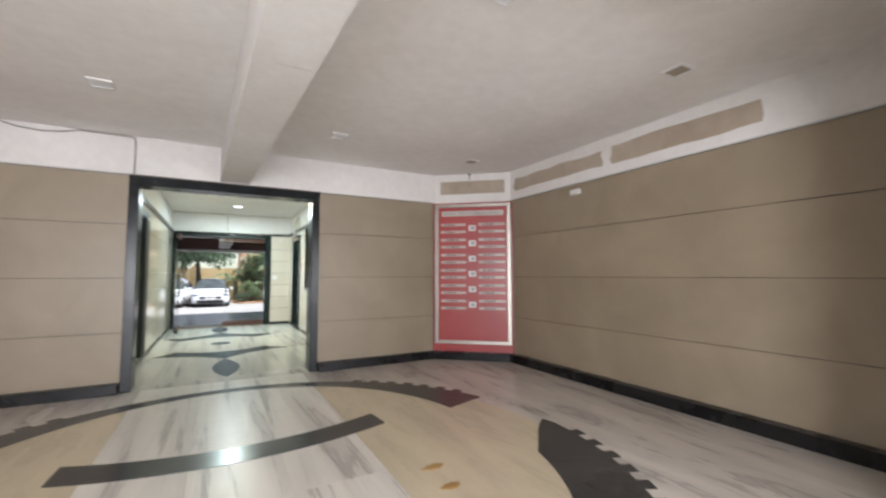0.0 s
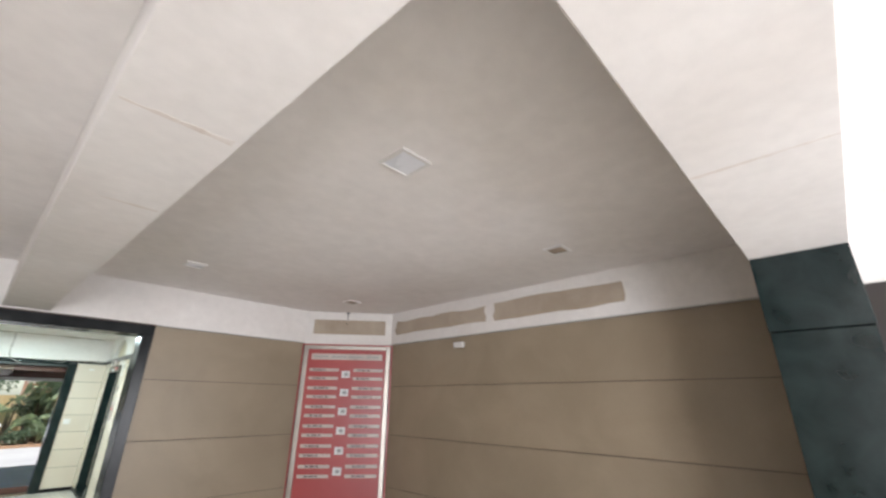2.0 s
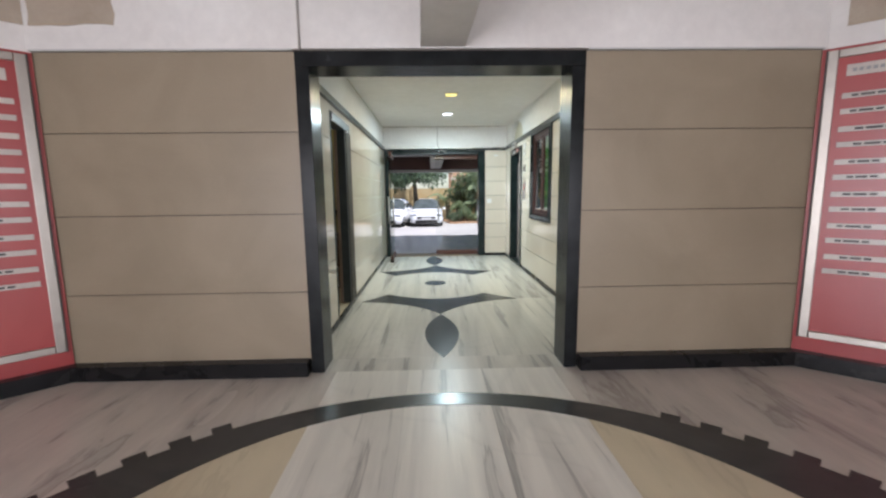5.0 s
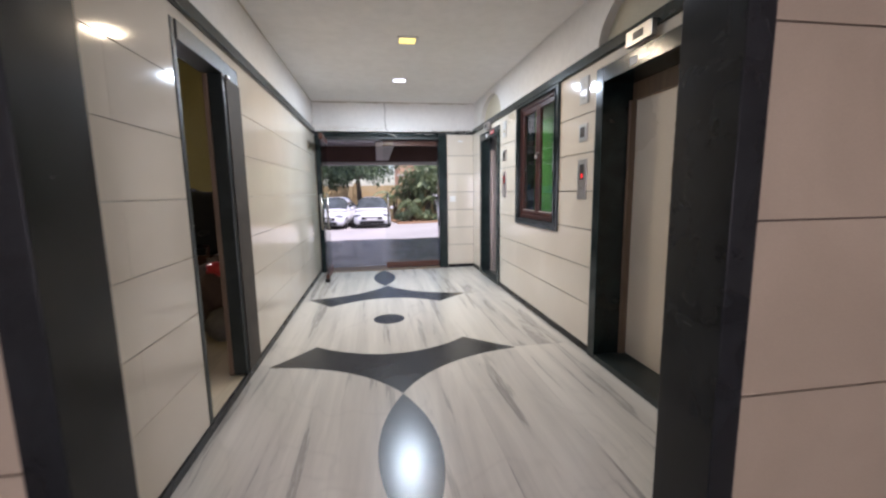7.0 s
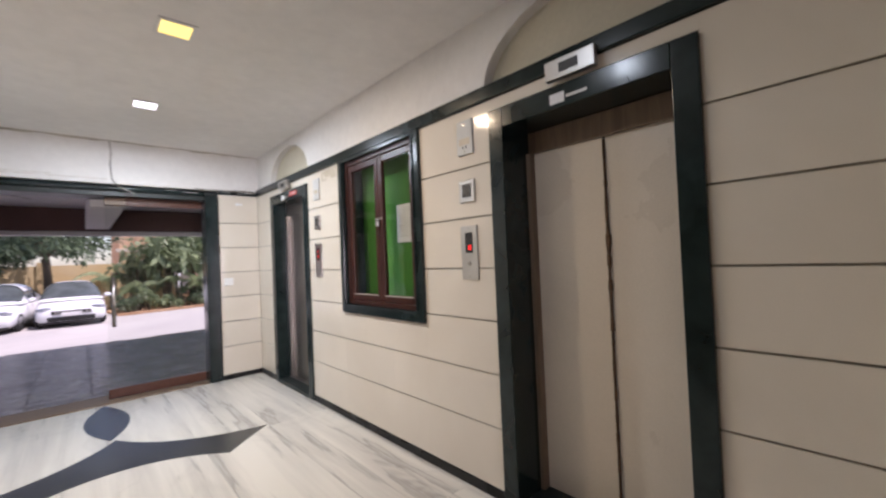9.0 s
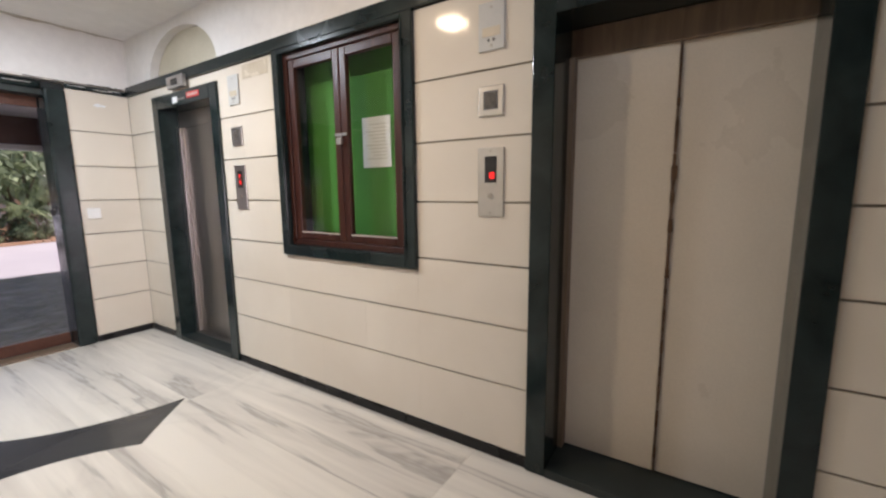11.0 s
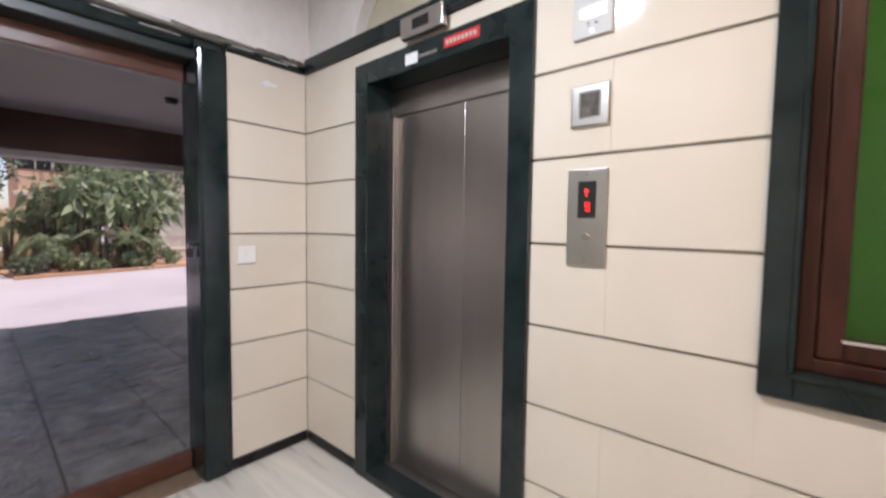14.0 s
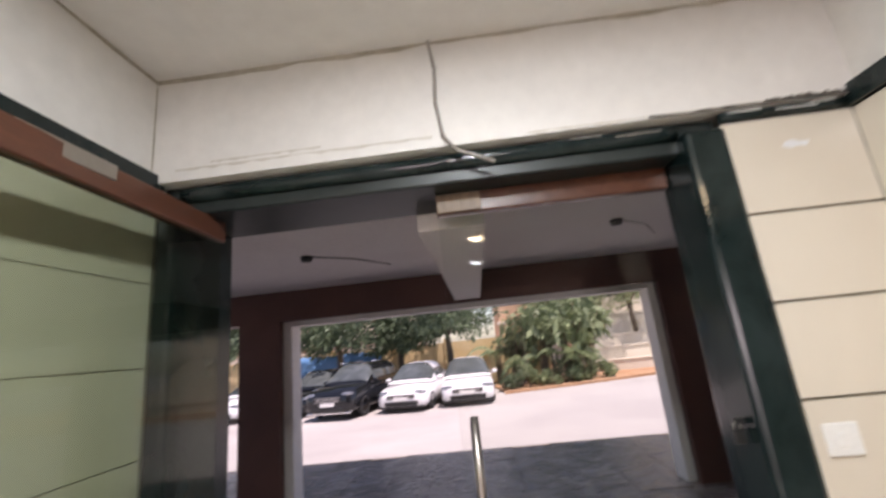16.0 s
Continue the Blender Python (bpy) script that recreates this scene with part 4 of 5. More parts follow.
structure("porch_trim", bm, M_WHITE, "off-white painted outer edge of the porch opening", "trim")
# beyond the beam, an unseen overhang added to cast the drive's shadow edge
bm = NB(); bx(bm, -6.0, 6.5, 12.80, 16.10, 2.52, 2.75); bx(bm, -6.0, 6.5, 16.10, 17.5, 2.52, 2.75)
structure("ceiling_porch", bm, M_PORCH_CEIL, "pinkish white porch soffit", "ceiling")
bm = NB(); bx(bm, 0.50, 0.82, 12.80, 16.098, 2.16, 2.519, 0.005)
structure("porch_cross_beam", bm, M_PORCH_CEIL, "pale painted beam under the porch soffit", "beam")
# upper storeys are unseen, set back so their shadow stays inside the overhang's
bm = NB(); bx(bm, -6.0, -0.9, 12.42, 12.80, GZ, 12.0); bx(bm, 2.6, 6.5, 12.42, 12.80, GZ, 12.0); bx(bm, -6.0, 6.5, 14.0, 14.3, 2.75, 12.0)
bx(bm, 6.3, 6.5, 12.8, 16.1, GZ, 2.52)
structure("wall_building_outer", bm, M_WHITE, "painted outer walls of the apartment block", "wall")
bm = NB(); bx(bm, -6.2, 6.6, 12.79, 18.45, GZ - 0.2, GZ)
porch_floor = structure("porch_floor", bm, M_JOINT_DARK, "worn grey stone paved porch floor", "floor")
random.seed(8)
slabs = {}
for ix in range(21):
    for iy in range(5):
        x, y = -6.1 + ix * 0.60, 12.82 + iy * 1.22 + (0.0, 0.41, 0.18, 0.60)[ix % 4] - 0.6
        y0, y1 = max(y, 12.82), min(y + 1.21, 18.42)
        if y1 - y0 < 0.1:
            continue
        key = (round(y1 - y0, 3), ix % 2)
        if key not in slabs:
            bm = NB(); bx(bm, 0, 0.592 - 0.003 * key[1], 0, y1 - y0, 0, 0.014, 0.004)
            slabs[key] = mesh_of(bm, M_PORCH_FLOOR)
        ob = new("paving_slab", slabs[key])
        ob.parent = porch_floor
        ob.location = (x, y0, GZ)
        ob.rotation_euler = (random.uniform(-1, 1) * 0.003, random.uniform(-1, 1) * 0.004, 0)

# small things about the entrance
o = thing("padlock", "small dark weathered padlock hanging from the entrance jamb", "padlock", (1.535, 12.44, 1.25))
sub("body", (1.515, 1.552, 12.43, 12.45, 1.215, 1.262), M_BLACK, o, bevel=0.006)
bm = NB()
for i in range(10):
    a0, a1 = math.pi * i / 10, math.pi * (i + 1) / 10
    cyl(bm, (1.534 + 0.011 * math.cos(a0), 12.44, 1.262 + 0.024 * math.sin(a0)), (1.534 + 0.011 * math.cos(a1), 12.44, 1.262 + 0.024 * math.sin(a1)), 0.003, seg=8)
ob = part("shackle", bm, M_STEEL, o, "", True); ob.location -= o.location
sub("staple", (1.53, 1.562, 12.434, 12.446, 1.276, 1.294), M_BLACK, o, bevel=0.002)
o = thing("door_closer", "aluminium door closer plate on the timber rail", "door closer", (-0.3, 11.95, 2.2))
sub("plate", (-0.292, -0.282, 11.70, 11.98, 2.19, 2.238), M_ALU, o, bevel=0.003)
o = thing("door_stop", "small black stop on the marble at the open leaf", "door stop", (-0.30, 11.62, 0))
sub("foot", (-0.335, -0.265, 11.58, 11.65, 0.002, 0.06), M_BLACK, o, bevel=0.01)
o = thing("lock_plate", "steel lock plate at the end of a timber rail", "lock plate", (0.68, 12.53, 2.2))
sub("plate", (0.618, 0.80, 12.528, 12.537, 2.15, 2.23), M_WOOD_FRAME, o, bevel=0.003)
for x, y in ((-0.72, 14.42), (2.02, 14.4)):
    o = thing("lamp_holder", "dark bare lamp holder under the porch soffit", "lamp holder", (x, y, 2.52), group="porch lamp holders")
    bm = NB(); cyl(bm, (x, y, 2.519), (x, y, 2.475), 0.055, 0.045, 16)
    ob = part("base", bm, M_BLACK, o, "", True); ob.location -= o.location
    t = tube("wire", [(x + 0.04, y, 2.512), (x + 0.35, y + 0.25, 2.514), (x + 0.62, y + 0.7, 2.512)], 0.006, M_CABLE, o)
    t.location -= o.location

o = thing("paint_scrape", "small pale scrape on a cream tile by the entrance", "scrape", (1.95, Y1, 2.2))
bm = NB(); sheet(bm, [(0, 0), (0.03, -0.012), (0.055, -0.004), (0.085, -0.008), (0.10, 0.012), (0.06, 0.014), (0.04, 0.024), (0.015, 0.016)], 0, 0.0012)
bmesh.ops.transform(bm, matrix=Matrix.Rotation(math.pi / 2, 4, "X"), verts=bm.verts)
ob = part("scrape", bm, M_PAPER, o); ob.location = (-0.05, -0.0005, 0)

# dirt over the entrance; along the corridor's ceiling edge dirt and shadow drawn as colour
M_DIRT_SHADOW = surf("grey_brown_dirt_and_shadow", (0.39, 0.35, 0.285), (0.54, 0.495, 0.42), 12.0, 90, 0.9, 0.1)
M_DIRT_PALE = surf("faint_brown_dirt", (0.56, 0.52, 0.46), (0.67, 0.635, 0.585), 12.0, 90, 0.9, 0.1)
def dirt(points, plane, material=M_DIRT_SHADOW):
    bm = NB()
    v = [bm.verts.new(p) for p in points]
    bm.faces.new(v)
    r = bmesh.ops.extrude_face_region(bm, geom=bm.faces[:])
    bmesh.ops.translate(bm, vec=plane, verts=[q for q in r["geom"] if isinstance(q, bmesh.types.BMVert)])
    bmesh.ops.recalc_face_normals(bm, faces=bm.faces)
    structure("dirt_shadow_line", bm, material, "grey-brown dirt and shadow line along the white wall", "stain")
rnd = random.Random(5)
def ragged(x0, x1, z, h, fixed, axis):
    n = 26
    top = [(x0 + (x1 - x0) * i / n, z) for i in range(n + 1)]
    low = [(x0 + (x1 - x0) * i / n, z - h * rnd.uniform(0.25, 1.0)) for i in range(n + 1)][::-1]
    return [(a, fixed, b) if axis == "y" else (fixed, a, b) for a, b in top + low]
dirt(ragged(XL + 0.002, XR + 0.003, CH - 0.0005, 0.026, Y1 - 0.0305, "y"), (0, -0.0015, 0))
dirt(ragged(6.67, Y1 - 0.034, CH - 0.0005, 0.022, XL + 0.0005, "x"), (0.0015, 0, 0))
dirt(ragged(XL + 0.1, 0.64, 2.41, 0.014, Y1 - 0.0305, "y"), (0, -0.0012, 0), M_DIRT_PALE)
dirt(ragged(XL + 0.25, 0.2, 2.43, 0.012, Y1 - 0.0305, "y"), (0, -0.0012, 0), M_DIRT_PALE)
dirt(ragged(1.0, XR - 0.03, 2.374, 0.012, Y1 - 0.0305, "y"), (0, -0.0012, 0), M_DIRT_PALE)

M_MOULD = surf("black_damp_mould", (0.02, 0.02, 0.018), (0.16, 0.14, 0.12), 16.0, 90, 0.8, 0.3)
def mould(points, plane):
    bm = NB()
    bm.faces.new([bm.verts.new(p) for p in points])
    r = bmesh.ops.extrude_face_region(bm, geom=bm.faces[:])
    bmesh.ops.translate(bm, vec=plane, verts=[q for q in r["geom"] if isinstance(q, bmesh.types.BMVert)])
    bmesh.ops.recalc_face_normals(bm, faces=bm.faces)
    structure("damp_stain", bm, M_MOULD, "black damp mould along the top of the granite trim", "stain")
def rising(x0, x1, z, h, fixed, axis):
    return [(a, b, 2 * z - c) for a, b, c in ragged(x0, x1, z, h, fixed, axis)]
mould(rising(1.45, XR - 0.03, 2.361, 0.012, Y1 - 0.0305, "y"), (0, -0.002, 0))
mould(rising(1.86, XR - 0.03, 2.361, 0.022, Y1 - 0.033, "y"), (0, -0.002, 0))
mould(rising(11.95, 12.355, 2.401, 0.014, XR + 0.0045, "x"), (-0.002, 0, 0))

# crack across the lobby ceiling
bm = NB()
line = [(-0.74, 3.04), (-0.51, 3.05), (-0.29, 3.05), (-0.09, 3.05)]
for (xa, ya), (xb, yb) in zip(line, line[1:]):
    sheet(bm, [(xa, ya - 0.008), (xb, yb - 0.008), (xb, yb + 0.008), (xa, ya + 0.008)], LH - 0.0015, LH + 0.001)
structure("ceiling_crack", bm, M_DIRT_PALE, "thin grey crack line across the lobby ceiling", "crack")

bm = smear(0.865, 1.275, 0, 0.03, 8)
bmesh.ops.transform(bm, matrix=Matrix.Translation((2.153, 0, 0)) @ Matrix.Rotation(math.pi / 2, 4, "Z"), verts=bm.verts)
structure("damp_stain", bm, M_DAMP, "brown damp line across the cross beam", "stain")
bm = NB(); bx(bm, XL + 0.0005, XL + 0.004, Y1 - 0.034, Y1 - 0.0305, 2.41, CH - 0.03)
structure("dirt_shadow_line", bm, M_DIRT_SHADOW, "grey-brown dirt in the wall corner", "stain")

# tape patch on the tiles, hooks over the name boards
bm = NB(); bx(bm, XR - 0.0025, XR - 0.0008, 10.17, 10.47, 2.205, 2.30, 0)
tagged(part("tape_patch", bm, M_TAPE), "yellowed strip of old tape stuck on the cream tiles", "tape")
for x, y in ((3.87, 6.03), (-2.67, 6.03)):
    o = thing("ceiling_hook", "small dark wire hook below the lobby ceiling", "hook", (x, y, LH), group="ceiling hooks")
    t = tube("wire", [(x, y, LH), (x, y, 2.76), (x + 0.02, y, 2.73), (x + 0.03, y, 2.70), (x + 0.01, y, 2.675), (x - 0.015, y, 2.69)], 0.006, M_BLACK, o)
    t.location -= o.location
    bm = NB(); cyl(bm, (x, y, LH), (x, y, LH - 0.012), 0.03, seg=14)
    ob = part("rose", bm, M_BASE, o); ob.location -= o.location

# ---- floor inlays and stone fields ----
CX, CYR, RO = 0.62, 3.57, 2.44


def floor_piece(name, outline, z0, z1, material):
    bm = NB()
    sheet(bm, outline, z0, z1)
    part(name, bm, material, floor)


for x0, x1 in ((-3.2, -0.24), (1.48, 4.42)):
    floor_piece("stone_field", [(x0, -2.8), (x1, -2.8), (x1, 6.41), (x0, 6.41)], -0.003, -0.001, M_MARBLE_ROSE)
for s in (1, -1):
    pts = [(CX + s * 0.86, CYR - 2.25)]
    pts += [(CX + s * 2.3 * math.sin(math.radians(a)), CYR - 2.3 * math.cos(math.radians(a))) for a in range(24, 158, 6)]
    pts += [(CX + s * 0.86, CYR + 2.13)]
    floor_piece("stone_field", pts if s > 0 else pts[::-1], -0.002, 0.0, M_MARBLE_WARM)


def tooth(ang, s, r0=RO - 0.02, r1=RO + 0.075, half=1.25):
    a0, a1 = math.radians(ang - half), math.radians(ang + half)
    pt = lambda r, a: (CX + s * r * math.cos(a), CYR + r * math.sin(a))
    return [pt(r0, a0), pt(r1, a0), pt(r1, a1), pt(r0, a1)]


def on(r, deg, cy=CYR, ry=None):
    a = math.radians(deg)
    return (CX + r * math.cos(a), cy + (ry or r) * math.sin(a))


outer = [on(RO, 19 + i * (142 / 48)) for i in range(49)]
inner = [on(1.87, 9 + i * (162 / 48), 3.91, 1.945) for i in range(49)][::-1]
bm = NB(); sheet(bm, outer + inner, -0.001, 0.002)
for s in (1, -1):
    for k in range(7):
        sheet(bm, tooth(27 + 4.9 * k, s), -0.001, 0.0018)
part("arc_inlay", bm, M_INLAY, floor)
for s in (1, -1):
    o_, i_ = [], []
    for k in range(31):
        a = -0.5 - 2.4 * k
        ro = RO if k else RO - 0.03
        w = 0.46 * min(1.0, (k / 6) ** 0.6) if k < 20 else 0.46 - 0.028 * (k - 20)
        ca, sa = math.cos(math.radians(a)), math.sin(math.radians(a))
        o_.append((CX + s * ro * ca, CYR + ro * sa))
        i_.append((CX + s * (ro - max(w, 0.01)) * ca, CYR + (ro - max(w, 0.01)) * sa))
    bm = NB(); sheet(bm, o_ + i_[::-1], -0.001, 0.002)
    for k in range(7):
        sheet(bm, tooth(-9 - 4.9 * k, s), -0.001, 0.0018)
    part("blade_inlay", bm, M_INLAY, floor)
up = [(0.66 + 2.69 * math.sin(a), 6.9 - 2.69 * math.cos(a)) for a in [math.radians(-23.6 + i * 47.5 / 24) for i in range(25)]]
lo = [(0.66 + 2.97 * math.sin(a), 6.9 - 2.97 * math.cos(a)) for a in [math.radians(-21.5 + i * 43.6 / 24) for i in range(25)]]
floor_piece("arc_inlay", up + lo[::-1], -0.001, 0.002, M_INLAY)


def curve(p, c, q, n=10):
    return [((1 - t) ** 2 * p[0] + 2 * t * (1 - t) * c[0] + t * t * q[0], (1 - t) ** 2 * p[1] + 2 * t * (1 - t) * c[1] + t * t * q[1]) for t in [i / n for i in range(n)]]


def wings(flip):
    o = curve((-0.40, 8.51), (-0.23, 8.70), (-0.09, 8.89)) + curve((-0.09, 8.89), (0.60, 8.33), (1.24, 8.89), 16) + curve((1.24, 8.89), (1.42, 8.72), (1.63, 8.55))
    o += curve((1.63, 8.55), (0.92, 8.45), (0.615, 7.91), 14) + curve((0.615, 7.91), (0.30, 8.42), (-0.40, 8.51), 14)
    return o if not flip else [(x - 0.02, 19.08 - y) for x, y in o][::-1]


def petal(y0, y1, w, cx):
    m = (y0 + y1) / 2
    return curve((cx, y0), (cx + 2 * w, m), (cx, y1), 16) + curve((cx, y1), (cx - 2 * w, m), (cx, y0), 16)


for outline in (wings(False), wings(True), petal(6.64, 7.90, 0.17, 0.615), petal(11.18, 12.36, 0.17, 0.565), [(0.57 + 0.165 * math.cos(a * math.pi / 14), 9.585 + 0.165 * math.sin(a * math.pi / 14)) for a in range(28)]):
    floor_piece("inlay", outline, -0.001, 0.002, M_INLAY)
M_STAIN = surf("ochre_floor_stain", (0.36, 0.20, 0.05), (0.45, 0.28, 0.10), 6.0, 80, 0.4, 0.02)
for x, y, r in ((1.76, 3.22, 0.07), (1.74, 2.95, 0.06)):
    floor_piece("stain", [(x + r * (1 + 0.3 * math.sin(a * 1.7)) * math.cos(a * math.pi / 8), y + r * 0.6 * (1 + 0.25 * math.cos(a * 2.3)) * math.sin(a * math.pi / 8)) for a in range(16)], -0.001, 0.003, M_STAIN)

slab_mesh = {}
for x0, nx, wx, y0, ny, wy in ((XL, 5, 0.53, 6.665, 3, 1.908), (-0.24, 3, 0.5733, -2.8, 3, 3.068)):
    key = (wx, wy)
    bm = NB(); bx(bm, 0, wx - 0.0015, 0, wy - 0.0015, -0.01, 0, 0.0006)
    slab_mesh[key] = mesh_of(bm, M_MARBLE if y0 > 6 else M_MARBLE_DULL)
    for i in range(nx):
        for j in range(ny):
            ob = new("floor_slab", slab_mesh[key])
            ob.parent = floor
            ob.location = (x0 + i * wx, y0 + j * wy, -0.0004)

# ---- stair space things ----
bm = NB()
prof = [(-2.598, 2.545), (-0.662, 0.32), (-0.662, 0.62), (-1.0, 2.99), (-2.598, 2.99)]
f = bm.faces.new([bm.verts.new((x, 10.45, z)) for x, z in prof])
r = bmesh.ops.extrude_face_region(bm, geom=[f])
bmesh.ops.translate(bm, vec=(0, 0.148, 0), verts=[v for v in r["geom"] if isinstance(v, bmesh.types.BMVert)])
bmesh.ops.recalc_face_normals(bm, faces=bm.faces)
structure("stair_flight", bm, M_YELLOW, "sloping yellow painted side of a stair flight", "stairs")


def torus(bm, c, axis_rot, R, r, seg=28, ring=8):
    vs = []
    for i in range(seg):
        a = 2 * math.pi * i / seg
        row = []
        for j in range(ring):
            b = 2 * math.pi * j / ring
            p = Vector(((R + r * math.cos(b)) * math.cos(a), r * math.sin(b), (R + r * math.cos(b)) * math.sin(a)))
            row.append(bm.verts.new(axis_rot @ p + Vector(c)))
        vs.append(row)
    for i in range(seg):
        for j in range(ring):
            bm.faces.new((vs[i][j], vs[(i + 1) % seg][j], vs[(i + 1) % seg][(j + 1) % ring], vs[i][(j + 1) % ring]))
    return bm


M_TYRE = surf("black_rubber", (0.012, 0.012, 0.012), (0.025, 0.025, 0.025), 6, 120, 0.8, 0.2)
M_BIKE = surf("dark_bicycle_enamel", (0.03, 0.012, 0.012), (0.07, 0.02, 0.015), 5, 90, 0.35, 0.05)


def bicycle():
    o = thing("bicycle", "dark old bicycle leaning in the stair space", "bicycle", (0, 0, 0))
    I = Matrix.Identity(3)
    for cx in (-0.52, 0.52):
        bm = NB(); torus(bm, (cx, 0, 0.33), I, 0.31, 0.022)
        w = part("wheel", bm, M_TYRE, o, "", True)
        bm = NB(); torus(bm, (cx, 0, 0.33), I, 0.285, 0.010)
        part("rim", bm, M_STEEL, w, "", True)
        bm = NB()
        for i in range(14):
            a = 2 * math.pi * i / 14
            cyl(bm, (cx, 0.012 * (-1) ** i, 0.33), (cx + 0.28 * math.cos(a), 0, 0.33 + 0.28 * math.sin(a)), 0.0016, seg=5)
        part("spokes", bm, M_STEEL, w)
    bm = NB()
    for a, b in (((-0.52, 0, 0.33), (-0.05, 0, 0.30)), ((-0.52, 0, 0.33), (-0.18, 0, 0.80)), ((-0.05, 0, 0.30), (-0.20, 0, 0.88)), ((-0.05, 0, 0.30), (0.36, 0, 0.72)), ((-0.17, 0, 0.78), (0.34, 0, 0.80)), ((0.52, 0, 0.33), (0.32, 0, 0.95))):
        cyl(bm, a, b, 0.016, seg=10)
    part("frame", bm, M_BIKE, o, "", True)
    bm = NB(); ball(bm, (-0.22, 0, 0.92), 0.12, 12, (1.1, 0.6, 0.35))
    part("saddle", bm, M_BLACK, o, "", True)
    bm = NB(); cyl(bm, (0.30, -0.27, 1.0), (0.30, 0.27, 1.0), 0.012, seg=10)
    part("handlebar", bm, M_STEEL, o, "", True)
    bm = NB(); bx(bm, -0.72, -0.30, -0.06, 0.06, 0.68, 0.70, 0.006)
    part("carrier", bm, M_STEEL, o)
    bm = NB(); torus(bm, (-0.05, 0.05, 0.30), I, 0.085, 0.006)
    part("chainring", bm, M_STEEL, o, "", True)
    return o


bike = bicycle()
bike.matrix_basis = pose(-1.24, 9.70, STEP, 8, 0, 254)
M_STRAP = surf("yellow_green_strap", (0.34, 0.42, 0.05), (0.42, 0.50, 0.08), 6, 90, 0.6, 0.1)
bm = NB()
for a, b in (((0.30, -0.05, 1.02), (0.38, -0.09, 0.68)), ((0.30, -0.05, 1.02), (0.36, 0.10, 0.66)), ((0.30, -0.05, 1.02), (0.28, -0.16, 0.94))):
    cyl(bm, a, b, 0.022, 0.016, 6)
part("strap", bm, M_STRAP, bike, "yellow-green cloth strap tied to the handlebar")
o = thing("black_bag", "large black bag heaped on a crate in the stair space", "bag", (-1.42, 10.12, STEP + 0.976))
bm = NB(); ball(bm, (0, 0, 0), 0.42, 20, (0.9, 0.62, 0.9))
for v in bm.verts:
    v.co += v.co.normalized() * 0.09 * noise.noise(v.co * 5)
part("sack", bm, M_BAG, o, "", True)
bm = NB(); bx(bm, -0.4, 0.4, -0.25, 0.27, -0.976, -0.30, 0.02)
part("crate", bm, M_WOOD_DARK, o, "dark wooden crate under the bag")


def lumpy_sack(x, y, size, squash, tilt, material, label, seed):
    """A slumped cloth sack: a rounded heap with folds and a flattened foot."""
    o = thing("sack", label, "sack", (x, y, STEP), group="sacks in the stair space")
    bm = NB(); ball(bm, (0, 0, 0), size, 22, squash)
    for v in bm.verts:
        n_ = v.co.normalized()
        v.co += n_ * size * (0.16 * noise.noise(v.co * 4 / size + Vector((seed, 0, 0))) + 0.05 * noise.noise(v.co * 11 / size))
    bmesh.ops.rotate(bm, matrix=Matrix.Rotation(math.radians(tilt), 3, "Y"), verts=bm.verts)
    low = min(v.co.z for v in bm.verts) + size * 0.15
    for v in bm.verts:
        v.co.z = max(v.co.z, low) - low
    part("body", bm, material, o, "", True)
    bm = NB(); cyl(bm, (0, 0, max(size * squash[2] * 1.2 - low * 0.2, 0.1)), (0.03, 0.02, size * squash[2] * 1.75), 0.05, 0.075, 10)
    part("neck", bm, material, o, "gathered cloth neck", True)


lumpy_sack(-1.13, 9.52, 0.34, (0.75, 0.8, 1.15), 24, M_SACK, "slumped brown cloth sack on the stair space floor", 3)
lumpy_sack(-0.90, 9.18, 0.20, (1.0, 0.9, 0.8), -8, M_SACK_GREY, "small grey cloth sack beside a larger one", 5)
o = thing("red_cloth", "crumpled red cloth lying on a brown sack", "cloth", (-1.02, 9.36, STEP + 0.62))
bm = NB(); ball(bm, (0, 0, 0), 0.10, 14, (1.0, 0.9, 0.6))
for v in bm.verts:
    v.co += v.co.normalized() * 0.05 * noise.noise(v.co * 22)
part("cloth", bm, M_RED_SIGN, o, "", True)
rl = thing("stair_railing", "dark bars of a railing in the daylit stair opening", "railing", (-2.0, 10.62, 1.53))
for x in (-2.40, -2.215, -2.03, -1.88):
    bm = NB(); bx(bm, x - 0.011, x + 0.011, 10.62, 10.64, 1.53, 2.99, 0.002)
    q_ = part("bar", bm, M_WOOD_FRAME, rl); q_.location -= rl.location
bm = NB(); bx(bm, -2.598, -1.702, 10.74, 10.75, 1.532, 2.99)
win_glow = glow("daylit_stair_opening", (0.95, 0.95, 0.92), 0.9)
q_ = part("opening", bm, win_glow, rl, "bright daylight behind the bars"); q_.location -= rl.location

# ---- outdoors ----
M_ROAD = surf("sunlit_concrete_road", (0.37, 0.345, 0.325), (0.45, 0.42, 0.395), 0.35, 18, 0.85, 0.3)
M_SAND = surf("reddish_sandy_soil", (0.38, 0.20, 0.10), (0.48, 0.30, 0.18), 0.8, 25, 0.95, 0.5)
M_YWALL = surf("ochre_compound_wall_paint", (0.66, 0.48, 0.24), (0.72, 0.57, 0.33), 0.7, 20, 0.85, 0.2)
M_OWALL = surf("orange_house_paint", (0.70, 0.45, 0.28), (0.74, 0.54, 0.38), 0.6, 20, 0.85, 0.2)
M_PALE = surf("pale_house_paint", (0.62, 0.55, 0.44), (0.70, 0.64, 0.54), 0.6, 20, 0.85, 0.2)
